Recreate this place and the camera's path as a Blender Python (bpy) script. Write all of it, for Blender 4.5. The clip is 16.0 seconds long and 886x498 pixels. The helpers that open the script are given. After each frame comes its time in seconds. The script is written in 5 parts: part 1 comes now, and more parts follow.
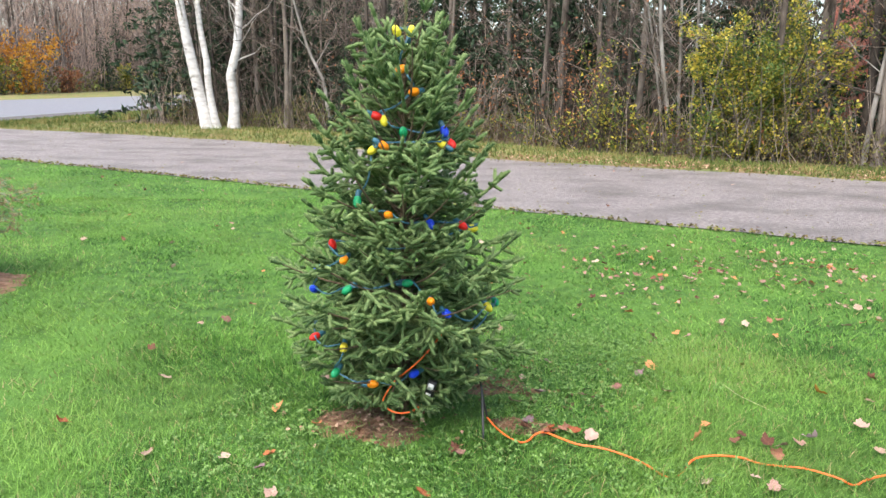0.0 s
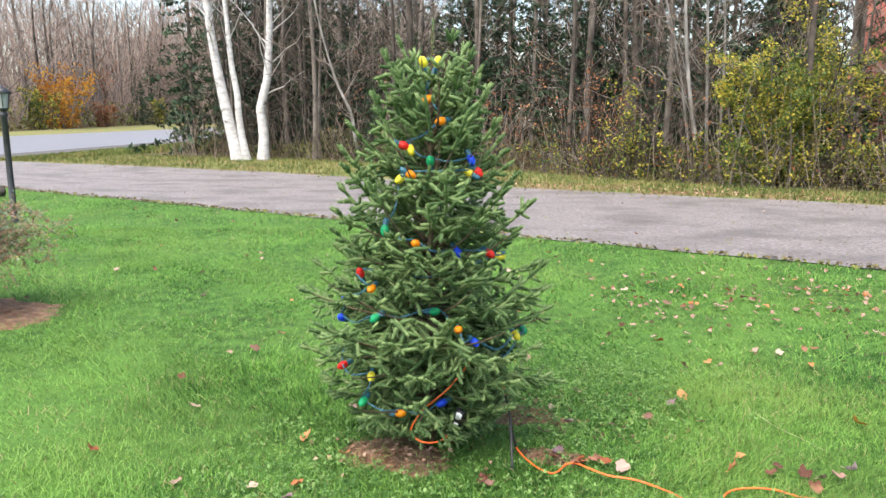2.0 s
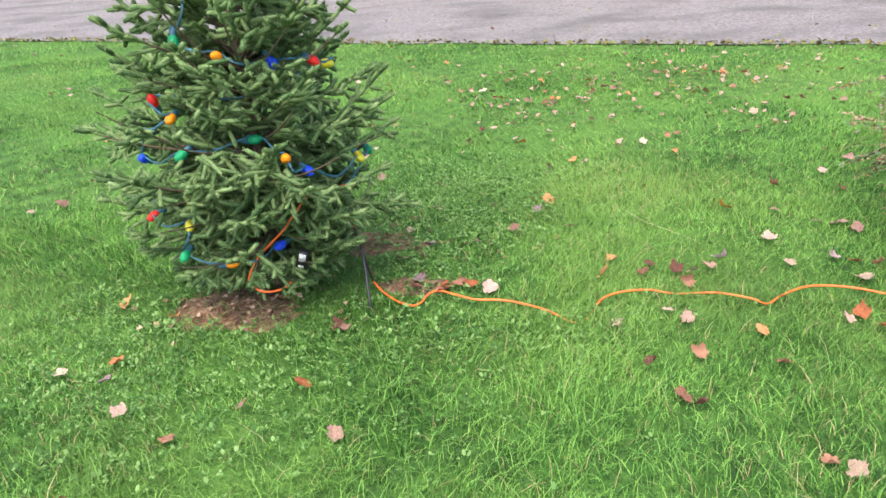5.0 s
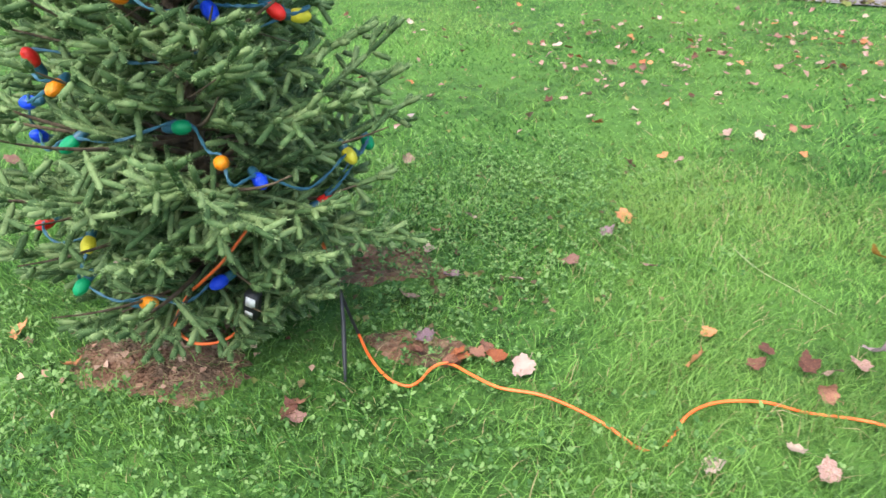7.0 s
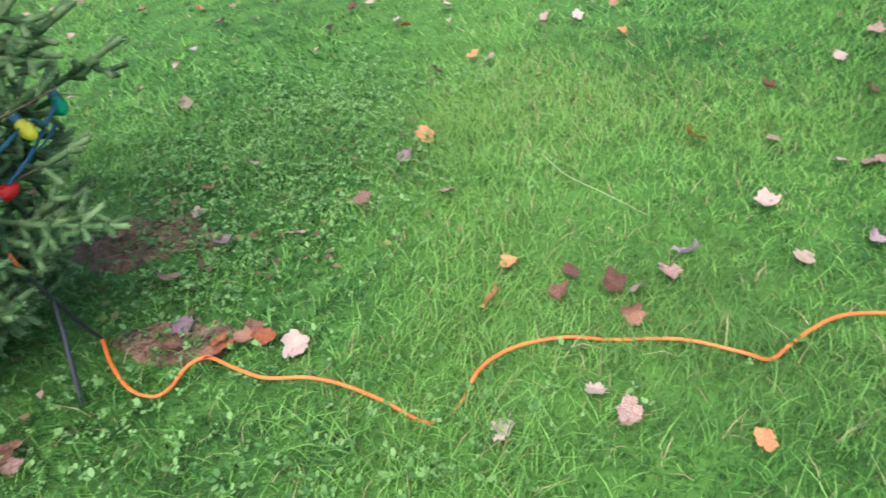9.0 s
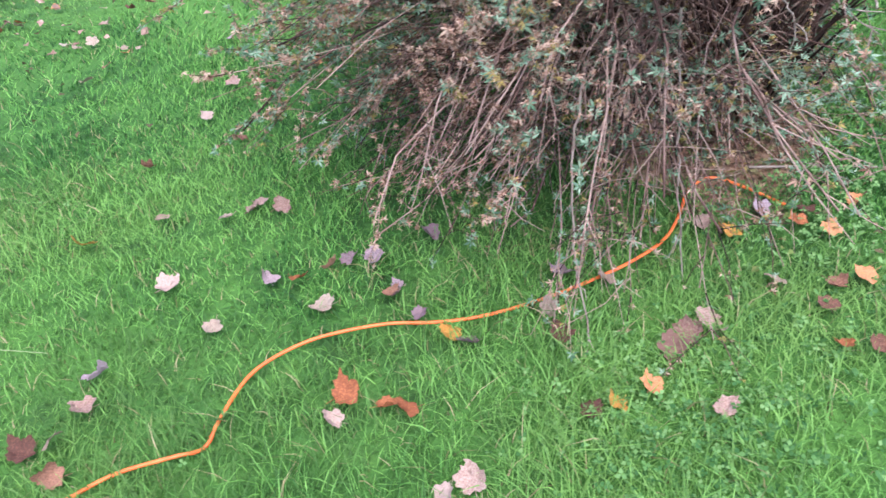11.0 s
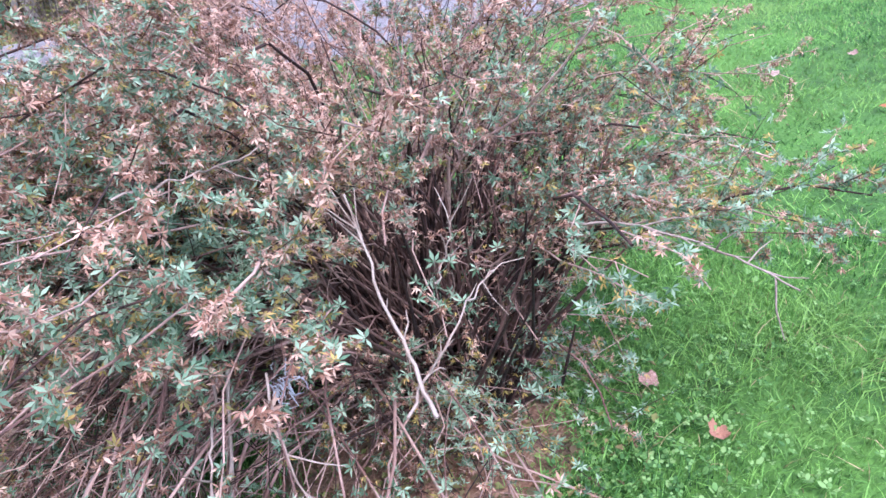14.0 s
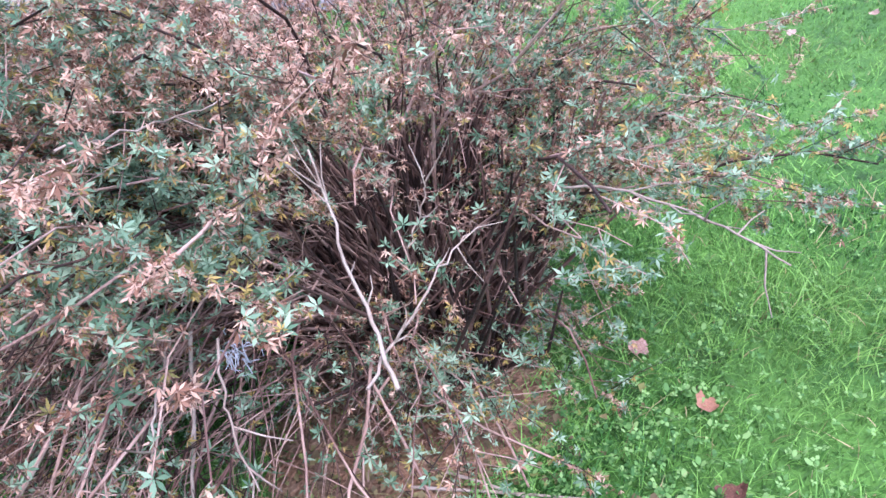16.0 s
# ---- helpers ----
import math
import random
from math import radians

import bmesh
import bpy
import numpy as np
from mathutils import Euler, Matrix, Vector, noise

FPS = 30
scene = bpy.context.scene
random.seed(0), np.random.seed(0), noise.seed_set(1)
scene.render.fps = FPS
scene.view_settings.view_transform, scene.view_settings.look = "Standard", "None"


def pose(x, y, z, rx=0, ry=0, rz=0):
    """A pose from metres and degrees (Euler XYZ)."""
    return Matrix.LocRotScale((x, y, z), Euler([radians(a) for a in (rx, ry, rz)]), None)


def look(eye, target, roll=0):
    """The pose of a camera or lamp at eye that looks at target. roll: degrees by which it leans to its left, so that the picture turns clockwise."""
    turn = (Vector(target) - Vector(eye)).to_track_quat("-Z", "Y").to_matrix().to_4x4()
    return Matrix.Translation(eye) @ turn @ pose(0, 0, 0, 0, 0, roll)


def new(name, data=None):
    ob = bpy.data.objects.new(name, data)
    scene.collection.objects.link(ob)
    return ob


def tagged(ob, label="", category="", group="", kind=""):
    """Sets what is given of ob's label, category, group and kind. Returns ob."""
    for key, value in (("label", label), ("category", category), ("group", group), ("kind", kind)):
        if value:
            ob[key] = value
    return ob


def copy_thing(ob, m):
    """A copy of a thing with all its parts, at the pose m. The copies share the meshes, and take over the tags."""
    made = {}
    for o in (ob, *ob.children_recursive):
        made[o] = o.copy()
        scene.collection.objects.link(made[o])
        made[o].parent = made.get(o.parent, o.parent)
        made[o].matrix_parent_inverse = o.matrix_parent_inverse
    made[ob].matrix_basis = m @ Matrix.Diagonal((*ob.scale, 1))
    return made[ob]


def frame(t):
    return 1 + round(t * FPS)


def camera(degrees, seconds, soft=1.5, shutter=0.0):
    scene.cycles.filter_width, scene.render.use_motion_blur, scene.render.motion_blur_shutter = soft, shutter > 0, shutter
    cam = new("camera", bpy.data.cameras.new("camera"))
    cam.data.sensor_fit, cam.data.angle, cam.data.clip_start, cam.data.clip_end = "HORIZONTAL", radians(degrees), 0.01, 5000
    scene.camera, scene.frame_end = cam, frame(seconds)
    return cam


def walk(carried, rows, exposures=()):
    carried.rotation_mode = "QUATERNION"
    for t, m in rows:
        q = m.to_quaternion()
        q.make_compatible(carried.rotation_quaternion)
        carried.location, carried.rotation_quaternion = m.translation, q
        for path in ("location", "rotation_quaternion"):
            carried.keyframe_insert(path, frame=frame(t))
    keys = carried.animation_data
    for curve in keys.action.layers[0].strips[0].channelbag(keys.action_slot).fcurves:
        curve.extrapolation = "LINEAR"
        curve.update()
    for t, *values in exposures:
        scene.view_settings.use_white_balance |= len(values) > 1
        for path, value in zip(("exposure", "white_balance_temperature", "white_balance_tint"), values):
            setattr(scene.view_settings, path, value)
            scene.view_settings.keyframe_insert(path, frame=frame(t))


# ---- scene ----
# The camera and its walk over the lawn
cam = camera(62.0, 16.0, soft=1.5, shutter=0.2)
PATH = [
    (0, (0.331, 0.137, 1.483), (0.343, 2.089, 1.045), 0.8),
    (0.5, (0.327, 0.136, 1.482), (0.347, 2.089, 1.054), 0.8),
    (1, (0.328, 0.133, 1.482), (0.349, 2.089, 1.066), 0.6),
    (1.5, (0.331, 0.135, 1.476), (0.295, 2.1, 1.104), -0.5),
    (2, (0.33, 0.135, 1.479), (0.268, 2.101, 1.118), 0.1),
    (2.5, (0.333, 0.138, 1.469), (0.307, 2.087, 1.019), -1.2),
    (3, (0.333, 0.14, 1.472), (0.314, 2.104, 1.093), -0.6),
    (3.5, (0.341, 0.138, 1.456), (0.362, 2.082, 0.987), -0.5),
    (4, (0.375, 0.169, 1.397), (0.471, 2.009, 0.618), -1.9),
    (4.5, (0.436, 0.338, 1.376), (0.613, 2.147, 0.542), -3.5),
    (4.7, (0.444, 0.437, 1.369), (0.703, 2.236, 0.535), -3.4),
    (6.8, (0.726, 1.447, 1.271), (0.859, 3.181, 0.283), -0.3),
    (7, (0.724, 1.529, 1.245), (0.796, 3.263, 0.25), -0.7),
    (7.5, (0.821, 1.647, 1.196), (0.724, 3.33, 0.12), -3.8),
    (8, (0.958, 1.703, 1.198), (0.866, 3.36, 0.082), -5.5),
    (8.5, (1.043, 1.762, 1.167), (1.08, 3.388, 0.003), -6.2),
    (9, (1.133, 1.794, 1.151), (1.401, 3.361, -0.062), -6.6),
    (9.5, (1.23, 1.816, 1.136), (1.844, 3.236, -0.131), -5.2),
    (10, (1.328, 1.82, 1.141), (2.334, 3.026, -0.098), -4.0),
    (10.2, (1.363, 1.817, 1.138), (2.488, 2.918, -0.096), -3.4),
    (12.3, (1.969, 1.423, 1.163), (3.274, 2.399, 0.003), -7.4),
    (12.5, (2.09, 1.456, 1.144), (3.443, 2.403, 0.015), -4.7),
    (13, (2.322, 1.498, 1.149), (3.77, 2.389, 0.096), -3.1),
    (13.5, (2.447, 1.435, 1.163), (3.874, 2.36, 0.11), -7.8),
    (14, (2.546, 1.298, 1.192), (3.942, 2.432, 0.318), -8.0),
    (14.5, (2.575, 1.246, 1.197), (3.872, 2.469, 0.289), -10.3),
    (15, (2.604, 1.27, 1.191), (3.936, 2.45, 0.277), -8.5),
    (15.5, (2.626, 1.288, 1.173), (3.974, 2.398, 0.2), -6.3),
    (16, (2.623, 1.292, 1.168), (3.953, 2.422, 0.19), -7.1),
]
walk(cam, [(t, look(eye, target, roll)) for t, eye, target, roll in PATH],
     exposures=[(0.0, 2.07, 7150, 9), (4.5, 2.17, 7000, 9), (7.0, 2.14, 6600, 8), (10.0, 1.93, 5950, 3), (12.5, 2.32, 5500, 23), (16.0, 2.32, 5500, 22)])

# Overcast daylight: a hazy sky and one very soft sun
world = bpy.data.worlds.new("overcast_sky")
scene.world = world
world.use_nodes = True
wn = world.node_tree
sky = wn.nodes.new("ShaderNodeTexSky")
sky.sky_type = "NISHITA"
sky.sun_disc = False
sky.sun_elevation = radians(60)
sky.sun_rotation = radians(212)
sky.air_density = 1.0
sky.dust_density = 2.0
sky.ozone_density = 1.0
wn.links.new(sky.outputs["Color"], wn.nodes["Background"].inputs["Color"])
wn.nodes["Background"].inputs["Strength"].default_value = 0.11
sun_data = bpy.data.lights.new("sun", "SUN")
sun_data.energy = 1.5
sun_data.angle = radians(60)
sun_data.color = (1.0, 0.96, 0.9)
sun = new("sun", sun_data)
sun.matrix_world = look((-5, -8, 20), (0, 0, 0))

# ---------- materials ----------


def mat(name, stops, scale=8.0, detail=4.0, rough=0.8, bump=0.0, bump_scale=60.0, isl=0.0, obj=0.0, spec=0.3, metal=0.0,
        second=None, second_scale=1.0, second_range=(0.45, 0.65), trans=0.0, coat=0.0, stretch=None):
    """A node material: a noise-driven colour ramp, optional larger-scale blotches of a second colour,
    value changes by island or object, and fine relief."""
    m = bpy.data.materials.new(name)
    m.use_nodes = True
    nt = m.node_tree
    bs = nt.nodes["Principled BSDF"]
    tc = nt.nodes.new("ShaderNodeTexCoord")
    src = tc.outputs["Object"]
    if stretch:
        mp = nt.nodes.new("ShaderNodeMapping")
        mp.inputs["Scale"].default_value = stretch
        nt.links.new(src, mp.inputs["Vector"])
        src = mp.outputs["Vector"]
    nz = nt.nodes.new("ShaderNodeTexNoise")
    nz.inputs["Scale"].default_value = scale
    nz.inputs["Detail"].default_value = detail
    nt.links.new(src, nz.inputs["Vector"])
    ramp = nt.nodes.new("ShaderNodeValToRGB")
    n = len(stops)
    while len(ramp.color_ramp.elements) < n:
        ramp.color_ramp.elements.new(0.5)
    for i, c in enumerate(stops):
        ramp.color_ramp.elements[i].position = 0.3 + 0.4 * i / max(1, n - 1)
        ramp.color_ramp.elements[i].color = (*c, 1)
    fac = nz.outputs["Fac"]
    if isl or obj:
        add = nt.nodes.new("ShaderNodeMath")
        add.operation = "MULTIPLY_ADD"
        if isl:
            geo = nt.nodes.new("ShaderNodeNewGeometry")
            nt.links.new(geo.outputs["Random Per Island"], add.inputs[0])
        else:
            oi = nt.nodes.new("ShaderNodeObjectInfo")
            nt.links.new(oi.outputs["Random"], add.inputs[0])
        k = isl or obj
        add.inputs[1].default_value = k
        sub = nt.nodes.new("ShaderNodeMath")
        sub.operation = "SUBTRACT"
        sub.inputs[1].default_value = k / 2
        nt.links.new(fac, sub.inputs[0])
        nt.links.new(sub.outputs[0], add.inputs[2])
        fac = add.outputs[0]
    nt.links.new(fac, ramp.inputs["Fac"])
    col = ramp.outputs["Color"]
    if second:
        n2 = nt.nodes.new("ShaderNodeTexNoise")
        n2.inputs["Scale"].default_value = second_scale
        n2.inputs["Detail"].default_value = 5
        nt.links.new(src, n2.inputs["Vector"])
        mr = nt.nodes.new("ShaderNodeMapRange")
        mr.inputs["From Min"].default_value, mr.inputs["From Max"].default_value = second_range
        nt.links.new(n2.outputs["Fac"], mr.inputs["Value"])
        mix = nt.nodes.new("ShaderNodeMix")
        mix.data_type = "RGBA"
        nt.links.new(mr.outputs["Result"], mix.inputs["Factor"])
        nt.links.new(col, mix.inputs["A"])
        mix.inputs["B"].default_value = (*second, 1)
        col = mix.outputs["Result"]
    nt.links.new(col, bs.inputs["Base Color"])
    bs.inputs["Roughness"].default_value = rough
    bs.inputs["Specular IOR Level"].default_value = spec
    bs.inputs["Metallic"].default_value = metal
    bs.inputs["Coat Weight"].default_value = coat
    if bump:
        nb = nt.nodes.new("ShaderNodeTexNoise")
        nb.inputs["Scale"].default_value = bump_scale
        nb.inputs["Detail"].default_value = 6
        nt.links.new(src, nb.inputs["Vector"])
        bp = nt.nodes.new("ShaderNodeBump")
        bp.inputs["Strength"].default_value = bump
        bp.inputs["Distance"].default_value = 0.02
        nt.links.new(nb.outputs["Fac"], bp.inputs["Height"])
        nt.links.new(bp.outputs["Normal"], bs.inputs["Normal"])
    if trans:
        tr = nt.nodes.new("ShaderNodeBsdfTranslucent")
        nt.links.new(col, tr.inputs["Color"])
        mx = nt.nodes.new("ShaderNodeMixShader")
        mx.inputs["Fac"].default_value = trans
        nt.links.new(bs.outputs[0], mx.inputs[1])
        nt.links.new(tr.outputs[0], mx.inputs[2])
        nt.links.new(mx.outputs[0], nt.nodes["Material Output"].inputs["Surface"])
    return m


M_LAWN = mat("lawn_soil", [(0.025, 0.06, 0.012), (0.045, 0.115, 0.02), (0.075, 0.165, 0.03)], 9, 8, 0.95, 0.9, 55, second=(0.075, 0.17, 0.028), second_scale=0.9)
M_BLADE = mat("grass_blade", [(0.02, 0.07, 0.014), (0.07, 0.20, 0.035), (0.20, 0.39, 0.085)], 1.3, 5, 0.55, isl=0.65, spec=0.2, trans=0.3,
              second=(0.20, 0.33, 0.08), second_scale=0.8, second_range=(0.44, 0.72))
M_STRAW = mat("dry_grass_blade", [(0.16, 0.15, 0.06), (0.28, 0.24, 0.11), (0.38, 0.31, 0.17)], 3, 3, 0.7, isl=0.6, trans=0.25)
M_WEED = mat("weed_leaf", [(0.055, 0.135, 0.036), (0.115, 0.23, 0.062), (0.20, 0.325, 0.11)], 3, 3, 0.6, isl=0.6, spec=0.2, trans=0.3)
M_ASPHALT = mat("drive_asphalt", [(0.105, 0.095, 0.098), (0.205, 0.185, 0.187), (0.32, 0.29, 0.285)], 38, 14, 0.7, 0.9, 130, second=(0.085, 0.075, 0.075),
                second_scale=1.1, second_range=(0.46, 0.8), stretch=(0.8, 1.25, 1))
M_ROAD = mat("road_asphalt", [(0.14, 0.145, 0.165), (0.185, 0.19, 0.21)], 3, 8, 0.6, 0.3, 80, second=(0.16, 0.16, 0.185), second_scale=0.25)
M_SHOULDER = mat("road_shoulder", [(0.075, 0.07, 0.073), (0.13, 0.12, 0.124)], 6, 8, 0.9, 0.5, 60)
M_VERGE = mat("verge_dry_grass", [(0.07, 0.115, 0.028), (0.13, 0.165, 0.045), (0.20, 0.175, 0.07)], 5, 8, 0.95, 0.9, 40, second=(0.22, 0.15, 0.085), second_scale=1.3)
M_FOREST = mat("forest_litter", [(0.05, 0.035, 0.022), (0.11, 0.075, 0.045), (0.19, 0.13, 0.075)], 7, 10, 0.95, 1.0, 25, second=(0.07, 0.09, 0.03), second_scale=1.2)
M_SOIL = mat("bare_soil", [(0.15, 0.075, 0.045), (0.25, 0.14, 0.088), (0.34, 0.22, 0.15)], 22, 8, 0.95, 1.0, 90, second=(0.13, 0.085, 0.055), second_scale=9)
M_BARK = mat("spruce_bark", [(0.06, 0.042, 0.028), (0.15, 0.11, 0.07)], 30, 6, 0.9, 0.8, 60)
M_NEEDLE = mat("spruce_needle", [(0.06, 0.125, 0.036), (0.165, 0.265, 0.09), (0.36, 0.455, 0.22)], 16, 4, 0.6, isl=0.6, spec=0.3, trans=0.22)
# Dark cores of the shoots: the shade among inner needles put into colour.
M_SHOOT_SHADE = mat("spruce_inner_needle_shade", [(0.035, 0.075, 0.022), (0.085, 0.145, 0.05), (0.15, 0.215, 0.085)], 40, 4, 0.8, isl=0.5)
M_BIRCH = mat("birch_bark", [(0.33, 0.31, 0.30), (0.50, 0.485, 0.48), (0.62, 0.605, 0.60)], 4, 8, 0.8, 0.5, 20, second=(0.08, 0.07, 0.065),
              second_scale=2.2, second_range=(0.62, 0.71), stretch=(1, 1, 2.2))
M_GREYBIRCH = mat("grey_birch_bark", [(0.10, 0.09, 0.08), (0.21, 0.195, 0.18), (0.36, 0.34, 0.32)], 3.0, 8, 0.85, 0.6, 16, stretch=(1, 1, 0.6))
M_GREYBARK = mat("grey_bark", [(0.035, 0.028, 0.024), (0.085, 0.07, 0.06), (0.19, 0.163, 0.143)], 5, 8, 0.9, 0.9, 18, obj=0.35, stretch=(1, 1, 0.45))
M_TWIG = mat("fine_twig", [(0.065, 0.048, 0.04), (0.145, 0.11, 0.092), (0.30, 0.245, 0.212)], 1.0, 3, 0.9, isl=0.7)
M_HAZETWIG = mat("far_twig", [(0.12, 0.095, 0.085), (0.19, 0.15, 0.135), (0.26, 0.19, 0.16)], 0.05, 3, 0.95, isl=0.6)
M_DARKNEEDLE = mat("dark_conifer", [(0.012, 0.026, 0.015), (0.025, 0.05, 0.026), (0.045, 0.08, 0.04)], 2, 4, 0.8, isl=0.4)
M_YLEAF = mat("yellow_green_leaf", [(0.07, 0.125, 0.03), (0.22, 0.25, 0.045), (0.52, 0.43, 0.07)], 0.6, 3, 0.6, isl=0.7, trans=0.35)
M_OLEAF = mat("orange_leaf", [(0.35, 0.13, 0.02), (0.55, 0.25, 0.03), (0.62, 0.36, 0.04)], 0.3, 3, 0.6, isl=0.5, trans=0.35)
M_RLEAF = mat("russet_leaf", [(0.16, 0.07, 0.04), (0.28, 0.11, 0.05), (0.40, 0.18, 0.08)], 0.5, 3, 0.7, isl=0.6, trans=0.2)
M_UNDER = mat("dry_undergrowth", [(0.10, 0.075, 0.04), (0.19, 0.15, 0.07), (0.16, 0.19, 0.05)], 0.8, 4, 0.85, isl=0.6, trans=0.2)
M_STEM = mat("shrub_stem", [(0.03, 0.014, 0.011), (0.15, 0.078, 0.062), (0.38, 0.25, 0.205)], 5, 5, 0.8, 0.5, 80, isl=0.7, stretch=(1, 1, 1))
# Red-brown inner stems, darkened in colour for the shade inside the shrub.
M_HEART_SHADE = mat("heart_stem_shade", [(0.022, 0.011, 0.009), (0.06, 0.03, 0.024), (0.13, 0.072, 0.058)], 5, 5, 0.85, 0.5, 80, isl=0.6)
M_SLEAF = mat("shrub_leaf", [(0.085, 0.15, 0.085), (0.175, 0.26, 0.165), (0.29, 0.37, 0.25)], 4, 3, 0.65, isl=0.6, trans=0.3)
M_OLIVE = mat("shrub_yellowing_leaf", [(0.15, 0.13, 0.04), (0.28, 0.21, 0.06), (0.42, 0.28, 0.09)], 4, 3, 0.7, isl=0.6, trans=0.3)
M_DLEAF = mat("shrub_dead_leaf", [(0.18, 0.085, 0.055), (0.39, 0.22, 0.155), (0.50, 0.335, 0.25)], 4, 3, 0.75, isl=0.7, trans=0.25)
M_TWINE = mat("grey_twine", [(0.22, 0.22, 0.25), (0.36, 0.36, 0.39)], 40, 3, 0.8)
M_STICK = mat("pale_dead_stick", [(0.14, 0.095, 0.075), (0.25, 0.19, 0.155), (0.34, 0.275, 0.235)], 18, 5, 0.85, 0.5, 70)
M_PALESTALK = mat("pale_stalk", [(0.22, 0.26, 0.12), (0.32, 0.34, 0.18)], 20, 3, 0.8)
M_CORD = mat("orange_cord", [(0.68, 0.11, 0.02), (0.85, 0.17, 0.035)], 20, 3, 0.45, spec=0.5)
M_BLACK = mat("black_rubber", [(0.012, 0.013, 0.015), (0.03, 0.03, 0.033)], 30, 4, 0.5, spec=0.5)
M_GREENWIRE = mat("green_wire", [(0.015, 0.08, 0.12), (0.035, 0.14, 0.20)], 25, 3, 0.45, spec=0.5)
M_WHITE = mat("white_label", [(0.75, 0.75, 0.75), (0.82, 0.82, 0.82)], 20, 3, 0.5)
M_POST = mat("black_post_paint", [(0.012, 0.013, 0.016), (0.03, 0.032, 0.036)], 12, 5, 0.4, 0.2, 50, spec=0.5)
M_HOUSE = mat("red_siding", [(0.42, 0.15, 0.12), (0.50, 0.19, 0.16)], 3, 5, 0.8, 0.3, 20)
M_ROOF = mat("roof_shingle", [(0.10, 0.085, 0.08), (0.17, 0.15, 0.14)], 6, 6, 0.9, 0.6, 30)
M_PALE = mat("pale_siding", [(0.52, 0.47, 0.41), (0.62, 0.58, 0.52)], 4, 4, 0.8, 0.2, 20)
BULB = {}
for key_, nm_, c_ in (("R", "red", (0.75, 0.02, 0.015)), ("G", "green", (0.0, 0.33, 0.13)), ("B", "blue", (0.01, 0.07, 0.75)),
                      ("Y", "yellow", (0.75, 0.66, 0.05)), ("O", "orange", (0.95, 0.30, 0.01))):
    BULB[key_] = (nm_, mat(nm_ + "_bulb", [c_, tuple(min(1, v * 1.15) for v in c_)], 30, 2, 0.3, 0.35, 260, spec=0.5, trans=0.25))
MAPLE = [mat("leaf_pale_pink", [(0.20, 0.10, 0.078), (0.33, 0.20, 0.16), (0.45, 0.31, 0.265)], 25, 5, 0.7, 0.4, 60, obj=0.5, trans=0.1),
         mat("leaf_orange", [(0.24, 0.07, 0.03), (0.42, 0.145, 0.055), (0.54, 0.24, 0.11)], 25, 5, 0.65, 0.4, 60, obj=0.5, trans=0.1),
         mat("leaf_brown", [(0.09, 0.036, 0.026), (0.185, 0.078, 0.05), (0.32, 0.155, 0.10)], 25, 5, 0.7, 0.4, 60, obj=0.5, trans=0.1),
         mat("leaf_cream", [(0.25, 0.165, 0.12), (0.36, 0.255, 0.195), (0.47, 0.36, 0.295)], 25, 5, 0.7, 0.4, 60, obj=0.4, trans=0.1),
         mat("leaf_mauve", [(0.19, 0.115, 0.13), (0.32, 0.215, 0.235), (0.43, 0.32, 0.34)], 25, 5, 0.6, 0.4, 60, obj=0.5, trans=0.1),
         mat("leaf_golden", [(0.44, 0.19, 0.035), (0.60, 0.32, 0.08)], 25, 5, 0.65, 0.4, 60, obj=0.3, trans=0.1)]
MAPLE_WORDS = ["pale pink", "bright orange", "dark reddish brown", "cream white", "dull mauve", "golden yellow"]

# ---------- mesh helpers ----------
rng = np.random.default_rng(7)


class Acc:
    """Gathers vertices and faces, with a material number for each batch."""

    def __init__(self):
        self.v, self.f, self.m, self.n = [], [], [], 0

    def add(self, verts, faces, slot=0):
        verts, faces = np.asarray(verts, float), np.asarray(faces, int)
        self.v.append(verts)
        self.f.append(faces + self.n)
        self.m.append(np.full(len(faces), slot))
        self.n += len(verts)
        return self

    def mesh(self, name, mats, smooth=False):
        me = bpy.data.meshes.new(name)
        v = np.concatenate(self.v)
        sizes = np.concatenate([np.full(len(f), f.shape[1]) for f in self.f])
        loops = np.concatenate([f.ravel() for f in self.f])
        me.vertices.add(len(v))
        me.vertices.foreach_set("co", v.astype(np.float32).ravel())
        me.loops.add(len(loops))
        me.loops.foreach_set("vertex_index", loops.astype(np.int32))
        me.polygons.add(len(sizes))
        me.polygons.foreach_set("loop_start", (np.cumsum(sizes) - sizes).astype(np.int32))
        me.polygons.foreach_set("loop_total", sizes.astype(np.int32))
        me.polygons.foreach_set("material_index", np.concatenate(self.m).astype(np.int32))
        if smooth:
            me.polygons.foreach_set("use_smooth", np.ones(len(sizes), bool))
        for m in mats if isinstance(mats, (list, tuple)) else [mats]:
            me.materials.append(m)
        me.update(calc_edges=True)
        me.validate()
        return me


def part(name, acc, mats, parent=None, label="", smooth=False, at=(0, 0, 0)):
    """Links gathered geometry as one mesh object under a thing or part."""
    ob = new(name, acc if isinstance(acc, bpy.types.Mesh) else acc.mesh(name, mats, smooth))
    ob.location = at
    if parent:
        ob.parent = parent
    if label:
        tagged(ob, label)
    return ob


def thing(name, x, y, z, label, category, group="", kind=""):
    ob = new(name)
    ob.empty_display_size = 0.1
    ob.location = (x, y, z)
    return tagged(ob, label, category, group, kind)


def unit(v):
    v = np.asarray(v, float)
    return v / (np.linalg.norm(v, axis=-1, keepdims=True) + 1e-12)


